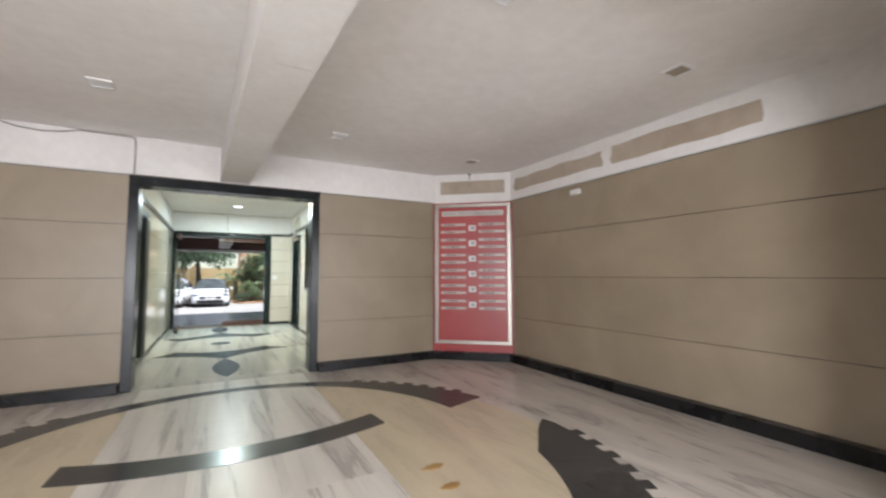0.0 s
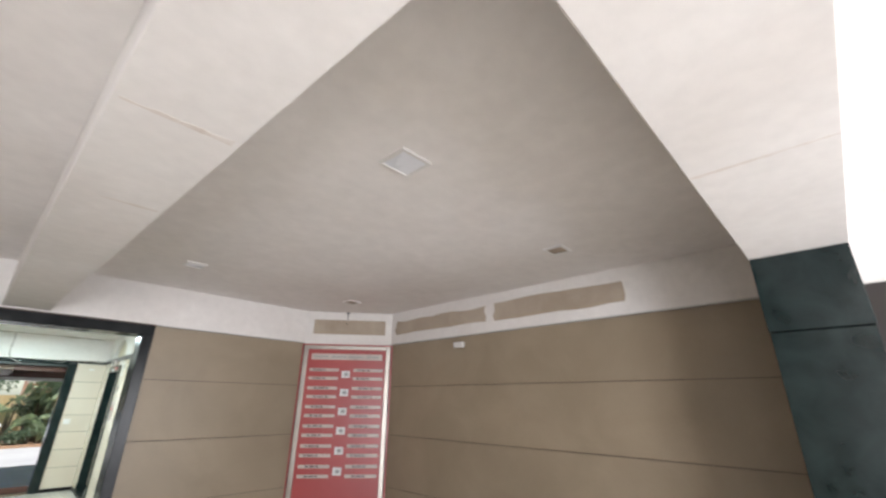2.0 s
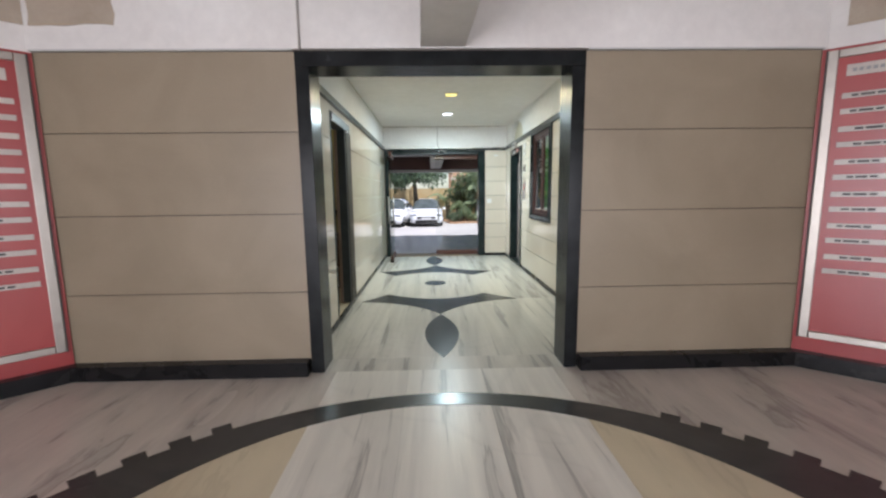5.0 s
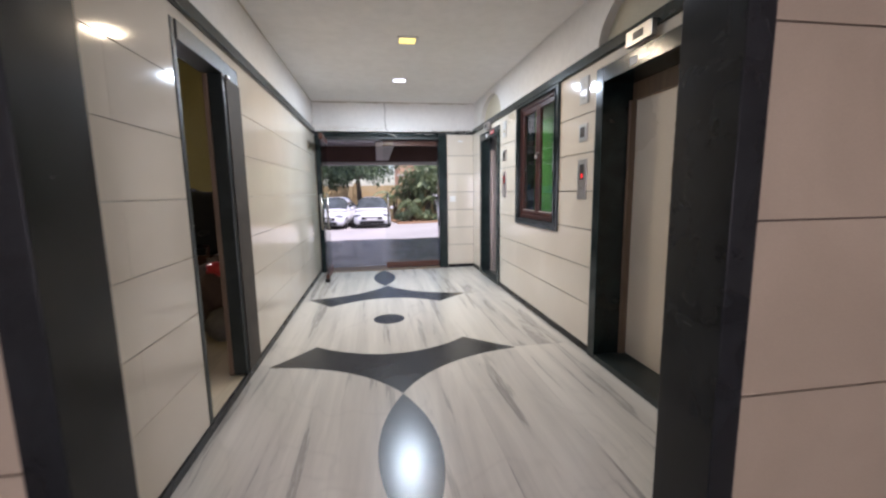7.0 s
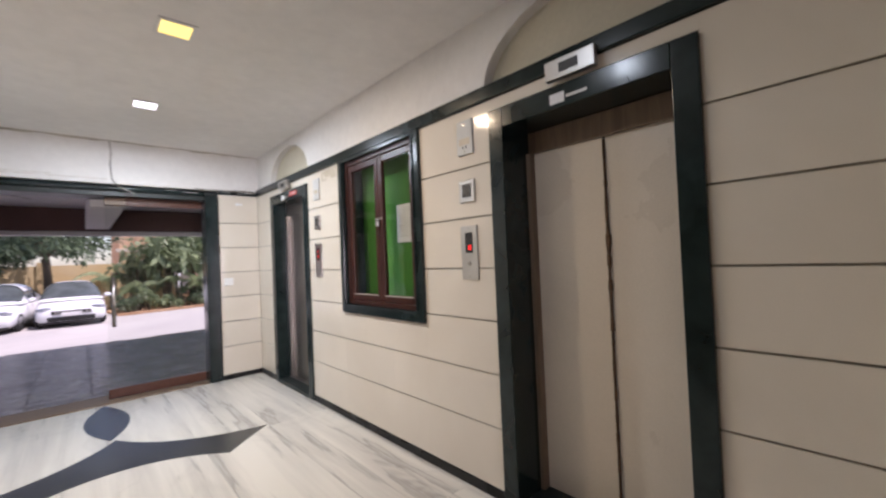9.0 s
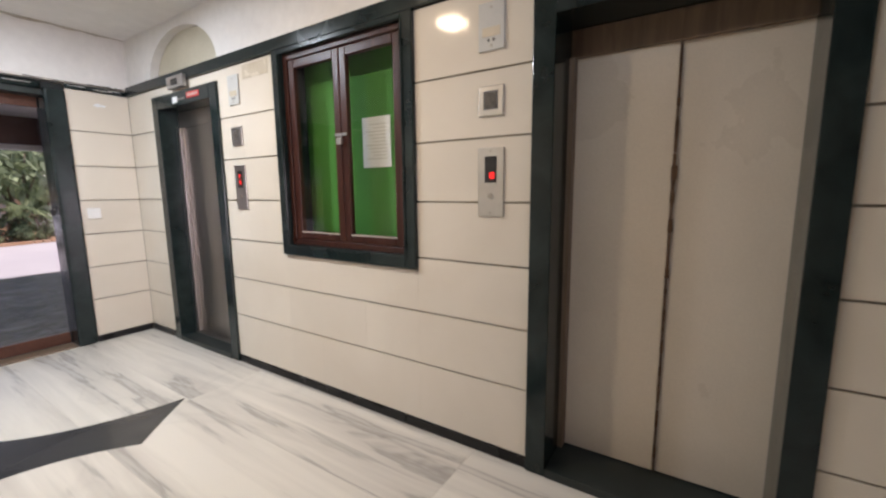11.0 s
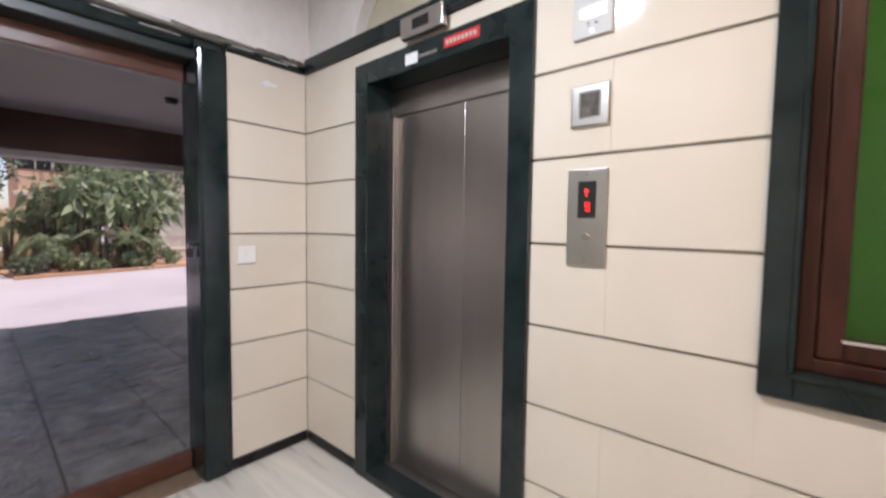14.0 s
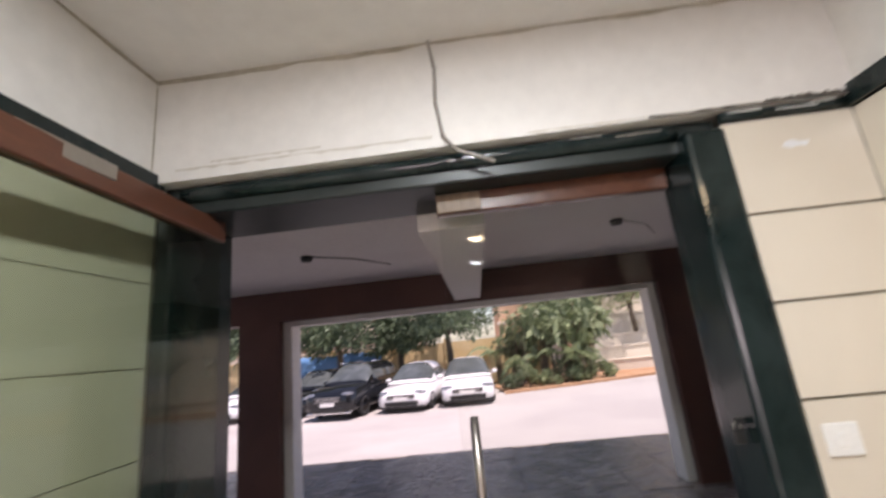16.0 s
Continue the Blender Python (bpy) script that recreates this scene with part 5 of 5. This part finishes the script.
M_BARK = surf("grey_brown_bark", (0.10, 0.075, 0.05), (0.18, 0.14, 0.10), 4, 60, 0.95, 0.6, stretch=(3, 3, 0.6))
M_TARP = surf("blue_tarpaulin", (0.10, 0.27, 0.55), (0.15, 0.34, 0.62), 2, 40, 0.5, 0.2)


def leaf_mat(name, a, b):
    m, n, l, p = mat(name)
    geo = n.new("ShaderNodeNewGeometry")
    c = ramp(n, l, geo.outputs["Random Per Island"], [(0.0, a), (0.7, b), (1.0, tuple(v * 1.6 for v in b))])
    l.new(c, p.inputs["Base Color"])
    p.inputs["Roughness"].default_value = 0.5
    p.inputs["Subsurface Weight"].default_value = 0.0
    t, x = n.new("ShaderNodeBsdfTranslucent"), n.new("ShaderNodeMixShader")
    l.new(c, t.inputs["Color"])
    x.inputs[0].default_value = 0.42
    l.new(p.outputs[0], x.inputs[1]), l.new(t.outputs[0], x.inputs[2]), l.new(x.outputs[0], n["Material Output"].inputs["Surface"])
    return m


M_LEAF_DARK = leaf_mat("dark_tree_leaves", (0.070, 0.105, 0.060), (0.135, 0.185, 0.105))
M_LEAF = leaf_mat("bright_bush_leaves", (0.12, 0.165, 0.085), (0.24, 0.29, 0.155))
M_PALM = leaf_mat("palm_leaves", (0.13, 0.18, 0.09), (0.26, 0.31, 0.165))

# ground: one sheet that slopes gently down from the porch and runs to the horizon
bm = NB()
xs, ys = [-400, -60, -20, -8, 8, 20, 60, 400], [-400, -60, 12.4, 18.4, 20.5, 24.0, 60, 500]
zs = [-0.36, -0.36, -0.20, -0.155, -0.25, -0.34, -0.34, -0.34]
grid = [[bm.verts.new((x, y, z)) for x in xs] for y, z in zip(ys, zs)]
for j in range(len(ys) - 1):
    for i in range(len(xs) - 1):
        bm.faces.new((grid[j][i], grid[j][i + 1], grid[j + 1][i + 1], grid[j + 1][i]))
structure("ground", bm, M_ROAD, "sunlit pale concrete driveway", "ground")
G = -0.34
bm = NB(); sheet(bm, [(1.6, 27.0), (4.2, 27.6), (6.2, 28.0), (9.0, 29.0), (30, 29.5), (30, 50), (-30, 50), (-30, 30.0), (1.2, 29.5)], G - 0.05, G + 0.06)
structure("planting_bed", bm, M_SAND, "raised bed of reddish sandy soil", "ground")
bm = NB()
for k in range(40):
    t = k / 39
    x, y = (1.5 + 2.7 * t * 2, 26.9 + 0.6 * t * 2) if t < 0.5 else (4.2 + (t - 0.5) * 9.6, 27.5 + (t - 0.5) * 2.8)
    bx(bm, x, x + 0.19, y - 0.06, y + 0.06, G, G + 0.10, 0.01)
structure("bed_kerb", bm, M_SAND, "low sandy kerb stones along the planting bed", "kerb")
bm = NB()
bx(bm, -30, 4.0, 31.0, 31.25, G, 1.75)
for i in range(12):
    bx(bm, -29.9 + i * 2.9, -29.6 + i * 2.9, 30.93, 31.31, G, 1.9)
structure("compound_wall", bm, M_YWALL, "ochre painted compound wall with piers", "wall")


def house(x0, x1, y0, y1, h, m_wall, label, rows, cols):
    o = thing("house", label, "house", (x0, y0, G))
    bm = NB(); bx(bm, 0, x1 - x0, 0, y1 - y0, 0, h, 0.02)
    part("wall", bm, m_wall, o)
    bm = NB(); bx(bm, -0.3, x1 - x0 + 0.3, -0.3, y1 - y0 + 0.3, h + 0.001, h + 0.25, 0.03)
    part("roof", bm, M_PALE, o)
    for r in range(rows):
        bm = NB(); bx(bm, -0.15, x1 - x0 + 0.15, -0.12, -0.002, 2.75 + 3.0 * r, 2.95 + 3.0 * r, 0.02)
        part("ledge", bm, M_PALE, o)
        for c in range(cols):
            u = (c + 0.5) * (x1 - x0) / cols
            bm = NB(); bx(bm, u - 0.6, u + 0.6, -0.03, -0.002, 0.9 + 3.0 * r, 2.2 + 3.0 * r, 0.01)
            w = part("window", bm, M_BLACK, o, "dark window")
            bm = NB()
            for k in (-0.6, -0.02, 0.56):
                bx(bm, u + k, u + k + 0.04, -0.05, -0.031, 0.9 + 3.0 * r, 2.2 + 3.0 * r)
            part("frame", bm, M_PALE, w)


house(2.1, 4.3, 35.0, 42.0, 6.0, M_OWALL, "orange and pale painted two-storey house behind the garden", 2, 2)
house(6.5, 16.0, 37.0, 45.0, 9.0, M_PALE, "pale cream apartment house behind the trees", 3, 5)
house(-16, -3.5, 38.0, 46.0, 9.0, M_PALE, "pale cream apartment house behind the compound wall", 3, 6)
for i in range(5):
    bm = NB(); bx(bm, 6.2 + 0.25 * i, 14, 31.0 + i * 1.1, 32.1 + i * 1.1, G, G + 0.5 + 0.55 * i, 0.02); bx(bm, 6.16 + 0.25 * i, 14, 30.95 + i * 1.1, 31.2 + i * 1.1, G + 0.5 + 0.55 * i, G + 0.57 + 0.55 * i, 0.01)
    structure("terrace_step", bm, M_PALE, "pale stone terrace step rising beyond the drive", "step")


def leaves(name, clumps, n, size, material, parent, seed, droop=0.3):
    """Many small bent leaves scattered through the clumps, given as centre and radii."""
    rng = np.random.default_rng(seed)
    vs, fs = [], []
    for (c, r) in clumps:
        c, r = np.array(c, float), np.array(r, float)
        for _ in range(n):
            d = rng.normal(size=3)
            d /= np.linalg.norm(d)
            p = c + d * r * (0.45 + 0.6 * rng.random())
            a = rng.normal(size=3)
            a /= np.linalg.norm(a)
            a[2] -= droop
            b = np.cross(a, rng.normal(size=3))
            b /= np.linalg.norm(b) + 1e-6
            s = size * (0.6 + 0.8 * rng.random())
            k = len(vs)
            vs += [p, p + a * s * 0.5 + b * s * 0.22, p + a * s, p + a * s * 0.5 - b * s * 0.22]
            fs += [(k, k + 1, k + 2), (k, k + 2, k + 3)]
    me = bpy.data.meshes.new("mesh")
    me.from_pydata([tuple(v) for v in vs], [], fs)
    me.materials.append(material)
    ob = new(name, me)
    ob.parent = parent
    return ob


def tree(x, y, h, spread, seed, label, material=M_LEAF_DARK):
    rnd = random.Random(seed)
    o = thing("tree", label, "tree", (x, y, G), group="trees along the drive")
    bm = NB()
    pts = [(0, 0, -0.1), (0.05, 0, h * 0.25), (0.0, 0.06, h * 0.45)]
    for i, (a, b) in enumerate(zip(pts, pts[1:])):
        cyl(bm, a, b, 0.17 - 0.03 * i, 0.14 - 0.03 * i, 12)
    clumps = []
    for i in range(9):
        a = 2 * math.pi * i / 9 + rnd.uniform(-0.3, 0.3)
        e = (spread * rnd.uniform(0.45, 0.95) * math.cos(a), spread * rnd.uniform(0.45, 0.95) * math.sin(a), h * rnd.uniform(0.62, 1.0))
        mid = (e[0] * 0.4, e[1] * 0.4, h * 0.45 + (e[2] - h * 0.45) * 0.6)
        cyl(bm, pts[-1], mid, 0.07, 0.05, 8), cyl(bm, mid, e, 0.05, 0.015, 8)
        clumps.append((e, (spread * 0.42, spread * 0.42, h * 0.16)))
        clumps.append((mid, (spread * 0.30, spread * 0.30, h * 0.12)))
        clumps.append(((e[0] * 1.05, e[1] * 1.05, e[2] - h * 0.13), (spread * 0.26, spread * 0.26, h * 0.12)))
        clumps.append(((e[0] * 0.85, e[1] * 0.85, h * rnd.uniform(0.46, 0.6)), (spread * 0.24, spread * 0.24, h * 0.09)))
    part("trunk", bm, M_BARK, o, "", True)
    leaves("crown", clumps, 165, 0.20, material, o, seed)
    return o


tree(-0.5, 28.3, 5.2, 2.3, 11, "dark green leafy tree with a short trunk behind parked cars")
tree(-5.2, 28.5, 5.0, 2.3, 12, "dark green leafy tree with a short trunk behind parked cars")
tree(-8.6, 28.2, 5.0, 2.3, 13, "dark green leafy tree with a short trunk behind parked cars")
tree(-2.75, 29.4, 4.6, 1.3, 17, "dark green leafy young tree by the compound wall")
tree(-12.5, 30.0, 6.0, 3.0, 14, "dark green leafy tree by the compound wall")
tree(9.0, 33.5, 7.0, 3.0, 15, "leafy tree beyond the terrace steps", M_LEAF)
tree(5.0, 32.5, 5.6, 2.2, 16, "leafy tree in the planting bed", M_LEAF)


def palm(x, y, h, n, length, seed, label):
    rnd = random.Random(seed)
    o = thing("palm", label, "palm", (x, y, G + 0.05), group="palms in the planting bed")
    bm = NB()
    for s in range(rnd.choice((2, 3))):
        e = (rnd.uniform(-0.25, 0.25), rnd.uniform(-0.2, 0.2), h * rnd.uniform(0.7, 1.0))
        cyl(bm, (e[0] * 0.4, e[1] * 0.4, -0.1), e, 0.06, 0.045, 8)
    part("stem", bm, M_BARK, o, "", True)
    vs, fs = [], []
    for i in range(n):
        a = 2 * math.pi * i / n + rnd.uniform(-0.3, 0.3)
        rise, L = rnd.uniform(0.25, 1.1), length * rnd.uniform(0.7, 1.1)
        base = Vector((rnd.uniform(-0.2, 0.2), rnd.uniform(-0.2, 0.2), h * rnd.uniform(0.72, 1.0)))
        side = Vector((-math.sin(a), math.cos(a), 0))
        for j in range(1, 15):
            t = j / 14
            p = base + Vector((math.cos(a) * L * t, math.sin(a) * L * t, rise * L * t - 1.0 * L * t * t))
            for sgn in (-1, 1):
                tip = p + side * sgn * 0.34 * L * math.sin(math.pi * (0.15 + 0.8 * t)) + Vector((math.cos(a) * 0.14, math.sin(a) * 0.14, -0.16))
                k = len(vs)
                vs += [tuple(p + Vector((0, 0, 0.014))), tuple((p + tip) / 2 + Vector((math.cos(a) * 0.03, math.sin(a) * 0.03, 0.02))), tuple(tip), tuple(p - Vector((math.cos(a) * 0.05, math.sin(a) * 0.05, 0)))]
                fs += [(k, k + 1, k + 2), (k, k + 2, k + 3)]
    me = bpy.data.meshes.new("mesh")
    me.from_pydata(vs, [], fs)
    me.materials.append(M_PALM)
    c = new("fronds", me)
    c.parent = o
    return o


for i, (x, y, h, n, L) in enumerate(((2.2, 28.3, 1.1, 9, 1.0), (3.9, 28.5, 1.5, 9, 1.1), (5.0, 28.6, 1.2, 9, 1.0), (4.0, 30.6, 2.9, 12, 1.6), (1.5, 30.2, 1.7, 9, 1.2))):
    palm(x, y, h, n, L, 30 + i, "clump of feathery green palms in the planting bed")


def bush(x, y, r, h, seed, material=M_LEAF):
    rnd = random.Random(seed)
    o = thing("bush", "dense leafy green bush in the planting bed", "bush", (x, y, G + 0.04), group="bushes in the planting bed")
    bm = NB()
    for i in range(5):
        cyl(bm, (0, 0, -0.05), (rnd.uniform(-r, r) * 0.6, rnd.uniform(-r, r) * 0.5, h * 0.7), 0.02, 0.008, 6)
    part("stems", bm, M_BARK, o)
    cl = [((rnd.uniform(-r, r) * 0.7, rnd.uniform(-r, r) * 0.5, h * rnd.uniform(0.25, 0.85)), (r * 0.45, r * 0.4, h * 0.26)) for _ in range(7)]
    leaves("foliage", cl, 95, 0.13, material, o, seed, 0.1)


for i, (x, y, r, h) in enumerate(((1.9, 27.6, 0.5, 0.7), (2.6, 27.9, 0.55, 0.85), (3.3, 28.0, 0.5, 0.6), (4.1, 28.3, 0.6, 0.9), (4.9, 28.4, 0.5, 0.7), (5.8, 28.9, 0.55, 0.7), (2.6, 29.6, 0.7, 1.1), (5.4, 30.6, 0.8, 1.2), (3.1, 32.8, 1.2, 1.6), (-1.9, 29.8, 0.8, 1.2), (-5.6, 29.9, 0.8, 1.2))):
    bush(x, y, r, h, 60 + i, M_LEAF if i % 3 else M_LEAF_DARK)


def shrub(x, y, h, seed):
    """A tall shrub with several leaning stems and drooping broad leaves at their ends."""
    rnd = random.Random(seed)
    o = thing("shrub", "tall broad-leaved green shrub with bare leaning stems", "shrub", (x, y, G + 0.05), group="tall shrubs in the planting bed")
    bm = NB()
    clumps = []
    for i in range(6):
        a = 2 * math.pi * i / 6 + rnd.uniform(-0.4, 0.4)
        r = rnd.uniform(0.3, 0.85)
        mid = (0.35 * r * math.cos(a), 0.35 * r * math.sin(a), h * 0.4)
        e = (r * math.cos(a), r * math.sin(a), h * rnd.uniform(0.62, 1.0))
        cyl(bm, (0.06 * math.cos(a), 0.06 * math.sin(a), -0.1), mid, 0.05, 0.04, 8), cyl(bm, mid, e, 0.04, 0.018, 8)
        clumps += [(e, (0.5, 0.45, 0.38)), ((e[0] * 0.7, e[1] * 0.7, e[2] - 0.4), (0.38, 0.36, 0.28))]
    part("stems", bm, M_BARK, o, "", True)
    leaves("foliage", clumps, 30, 0.42, M_LEAF, o, seed, 0.55)
    return o


for i, (x, y, h) in enumerate(((3.35, 28.75, 3.2), (4.55, 28.9, 3.6), (5.5, 29.6, 3.1), (2.5, 29.9, 2.8))):
    shrub(x, y, h, 90 + i)

o = thing("tarpaulin", "blue tarpaulin sheet slung behind the parked cars", "tarpaulin", (-6.0, 30.2, 1.2))
bm = NB()
g = [[bm.verts.new((-2.2 + 0.4 * i, 0.05 * math.sin(i * 1.3 + j), -0.5 + 0.33 * j + 0.03 * math.sin(i))) for i in range(12)] for j in range(4)]
for j in range(3):
    for i in range(11):
        bm.faces.new((g[j][i], g[j][i + 1], g[j + 1][i + 1], g[j + 1][i]))
r = bmesh.ops.extrude_face_region(bm, geom=bm.faces[:])
bmesh.ops.translate(bm, vec=(0, 0.012, 0), verts=[v for v in r["geom"] if isinstance(v, bmesh.types.BMVert)])
part("sheet", bm, M_TARP, o, "", True)
bm = NB()
for x in (-2.2, 2.2):
    cyl(bm, (x, 0.03, -1.6), (x, 0.03, 0.55), 0.03, seg=8)
part("poles", bm, M_BARK, o)

# ---- cars ----
M_CAR_WHITE = surf("white_car_paint", (0.74, 0.74, 0.74), (0.80, 0.80, 0.80), 1, 60, 0.18, 0.0)
M_CAR_BLACK = surf("black_car_paint", (0.008, 0.009, 0.011), (0.012, 0.013, 0.015), 1, 60, 0.07, 0.0)
# the glass base is lightened in place of reflected sky
M_CAR_GLASS = surf("dark_car_glass", (0.06, 0.07, 0.07), (0.11, 0.125, 0.125), 2, 60, 0.05, 0.0)
M_HEADLIGHT = surf("headlight_lens", (0.25, 0.26, 0.28), (0.5, 0.52, 0.55), 8, 60, 0.08, 0.0, metal=0.7)
M_CHROME = surf("chrome_trim", (0.7, 0.7, 0.7), (0.8, 0.8, 0.8), 3, 60, 0.12, 0.0, metal=1.0)


def loft(bm, sections):
    rings = [[bm.verts.new(p) for p in s] for s in sections]
    for a, b in zip(rings, rings[1:]):
        for i in range(len(a)):
            j = (i + 1) % len(a)
            bm.faces.new((a[i], a[j], b[j], b[i]))
    bm.faces.new(rings[0][::-1]), bm.faces.new(rings[-1])
    bmesh.ops.recalc_face_normals(bm, faces=bm.faces)
    return bm


def car(label, paint, L, W, H, suv):
    """A car that faces -y, its front bumper at y = 0 and its wheels on z = 0."""
    o = thing("car", label, "car", (0, 0, 0), group="cars parked along the drive")
    h = W / 2
    belt = H * (0.60 if suv else 0.58)
    hood = H * (0.63 if suv else 0.545)
    low = 0.24 if suv else 0.18
    def sec(y, w, z0, z1):
        r = 0.10
        return [(-w + r, y, z0), (w - r, y, z0), (w, y, z0 + r), (w, y, (z0 + z1) / 2), (w * 0.985, y, z1 - 0.12), (w - 0.12, y, z1 - 0.015), (0, y, z1), (-w + 0.12, y, z1 - 0.015), (-w * 0.985, y, z1 - 0.12), (-w, y, (z0 + z1) / 2), (-w, y, z0 + r)]
    bm = NB()
    st = [(-0.02, h * 0.62, low + 0.12, hood * 0.66), (0.01, h * 0.80, low + 0.05, hood * 0.74), (0.07, h * 0.91, low, hood * 0.82), (0.20, h * 0.97, low, hood * 0.89), (0.45, h * 0.99, low, hood * 0.945), (L * 0.24, h, low, hood), (L * 0.40, h, low, belt + 0.04), (L * 0.72, h, low, belt + 0.05), (L * 0.92, h * 0.98, low, belt + (0.06 if not suv else 0.08)), (L - 0.05, h * 0.92, low + 0.05, belt), (L, h * 0.82, low + 0.12, belt * 0.9)]
    loft(bm, [sec(*s) for s in st])
    body = part("body", bm, paint, o, "", True)
    # cabin: arched cross-sections that rise along the windscreen and fall along the rear screen
    y0, y1, y2, y3 = L * 0.24, L * (0.42 if suv else 0.45), L * (0.84 if suv else 0.68), L * (0.975 if suv else 0.90)
    wb, wr = h * 0.95, h * 0.74

    def skin(y, a, lift=0.0):
        """A point of the cabin's skin at length y and angle a (0 to pi over the roof)."""
        if y < y1:
            k = max(0.0, (y - y0) / (y1 - y0)) ** 0.80
        elif y > y2:
            k = max(0.0, (y3 - y) / (y3 - y2)) ** 0.70
        else:
            k = 1.0
        top = belt - 0.02 + (H - belt + 0.02 - 0.05 * abs((y - (y1 + y2) / 2) / (y2 - y1)) ** 2) * k
        c_, s_ = math.cos(a), math.sin(a)
        z = belt - 0.02 + (top - belt + 0.02) * abs(s_) ** 0.62
        wide = wb + (wr - wb) * (z - belt) / (H - belt)
        return ((wide + lift) * math.copysign(abs(c_) ** 0.42, c_), y - lift * (0.9 if y < y1 else 0), z + lift * s_)

    def patch_of(ya, yb, a0, a1, lift, ny=8, na=14):
        bm = NB()
        g_ = [[bm.verts.new(skin(ya + (yb - ya) * i / ny, math.radians(a0 + (a1 - a0) * j / na), lift)) for j in range(na + 1)] for i in range(ny + 1)]
        for i in range(ny):
            for j in range(na):
                bm.faces.new((g_[i][j], g_[i + 1][j], g_[i + 1][j + 1], g_[i][j + 1]))
        if lift:
            r_ = bmesh.ops.extrude_face_region(bm, geom=bm.faces[:])
            bmesh.ops.translate(bm, vec=(0, 0.004, -0.014), verts=[v for v in r_["geom"] if isinstance(v, bmesh.types.BMVert)])
        bmesh.ops.recalc_face_normals(bm, faces=bm.faces)
        return bm

    part("roof", patch_of(y0, y3, 0, 180, 0.0, 28, 28), paint, o, "", True)
    part("windscreen", patch_of(y0 + 0.10, y1 - 0.02, 20, 160, 0.012), M_CAR_GLASS, o, "dark tinted windscreen", True)
    if not suv:
        part("rear_screen", patch_of(y2 + 0.04, y3 - 0.12, 22, 158, 0.012), M_CAR_GLASS, o, "dark tinted glass", True)
    ym = (y1 + y2) / 2
    for s in (-1, 1):
        for ya, yb in ((y1 - 0.22, ym - 0.03), (ym + 0.03, y2 - 0.02)):
            part("side_window", patch_of(ya, yb, *((5, 27) if s > 0 else (153, 175)), 0.010, 4, 4), M_CAR_GLASS, o, "dark tinted glass", True)
        bm = NB(); ball(bm, (s * h * 0.70, 0.14, hood * 0.76), 0.16, 14, (1.5, 0.8, 0.42))
        part("headlight", bm, M_HEADLIGHT, o, "clear headlight", True)
        bm = NB(); ball(bm, (s * h * 0.74, 0.05, low + 0.15), 0.07, 10, (1.2, 0.6, 0.8))
        part("fog_lamp", bm, M_HEADLIGHT, o, "", True)
        bm = NB(); ball(bm, (s * (h + 0.09), y0 + 0.42, belt + 0.07), 0.10, 12, (1.0, 0.6, 0.7))
        part("mirror", bm, paint, o, "", True)
        for y in (L * 0.19, L * 0.80):
            R = 0.34 if suv else 0.30
            bm = NB(); torus(bm, (s * (h - 0.08), y, R), Matrix.Rotation(math.pi / 2, 3, "Z"), R - 0.09, 0.09, 24, 10)
            w = part("wheel", bm, M_TYRE, o, "black tyre", True)
            bm = NB(); cyl(bm, (s * (h - 0.14), y, R), (s * (h - 0.02), y, R), R - 0.10, R - 0.12, 20)
            part("rim", bm, M_STEEL, w, "alloy rim")
    g = NB(); bx(g, -h * 0.55, h * 0.55, -0.040, 0.06, hood * 0.54, hood * 0.70, 0.02)
    gr = part("grille", g, M_BLACK, o)
    for k in range(3):
        g = NB(); bx(g, -h * 0.48, h * 0.48, -0.050, -0.0405, hood * 0.56 + k * hood * 0.055, hood * 0.575 + k * hood * 0.055)
        part("chrome_bar", g, M_CHROME, gr)
    g = NB(); bx(g, -h * 0.66, h * 0.66, -0.030, 0.06, low + 0.04, low + 0.19, 0.02)
    part("lower_intake", g, M_BLACK, o)
    g = NB(); bx(g, -0.25, 0.25, -0.055, -0.030, low + 0.21, low + 0.32, 0.004)
    part("number_plate", g, M_PLASTIC, o)
    g = NB(); bx(g, -h * 0.9, h * 0.9, 0.02, 0.10, low - 0.03, low + 0.03, 0.015)
    part("bumper_lip", g, M_CHROME if suv else M_BLACK, o)
    if suv:
        for s in (-1, 1):
            g = NB(); cyl(g, (s * wr * 0.95, y1 + 0.1, H + 0.02), (s * wr * 0.95, y2 - 0.1, H + 0.02), 0.02, seg=8)
            part("roof_rail", g, M_CHROME, o, "", True)
    return o


c = car("white saloon car with a dark windscreen parked under a tree", M_CAR_WHITE, 4.3, 1.76, 1.46, False)
c.matrix_basis = pose(0.22, 24.7, G, 0, 0, 0)
c = car("white hatchback car parked beside a saloon", M_CAR_WHITE, 3.9, 1.70, 1.48, False)
c.matrix_basis = pose(-1.92, 24.5, G, 0, 0, -10)
c = car("black sport utility car with a chrome grille and roof rails", M_CAR_BLACK, 4.5, 1.78, 1.66, True)
c.matrix_basis = pose(-4.2, 24.2, G, 0, 0, -12)
c = car("dark car parked at the end of the row", M_CAR_BLACK, 4.3, 1.72, 1.5, False)
c.matrix_basis = pose(-6.1, 25.7, G, 0, 0, -10)
c = car("white car parked apart from the row", M_CAR_WHITE, 4.3, 1.7, 1.45, False)
c.matrix_basis = pose(-8.7, 25.6, G, 0, 0, -12)
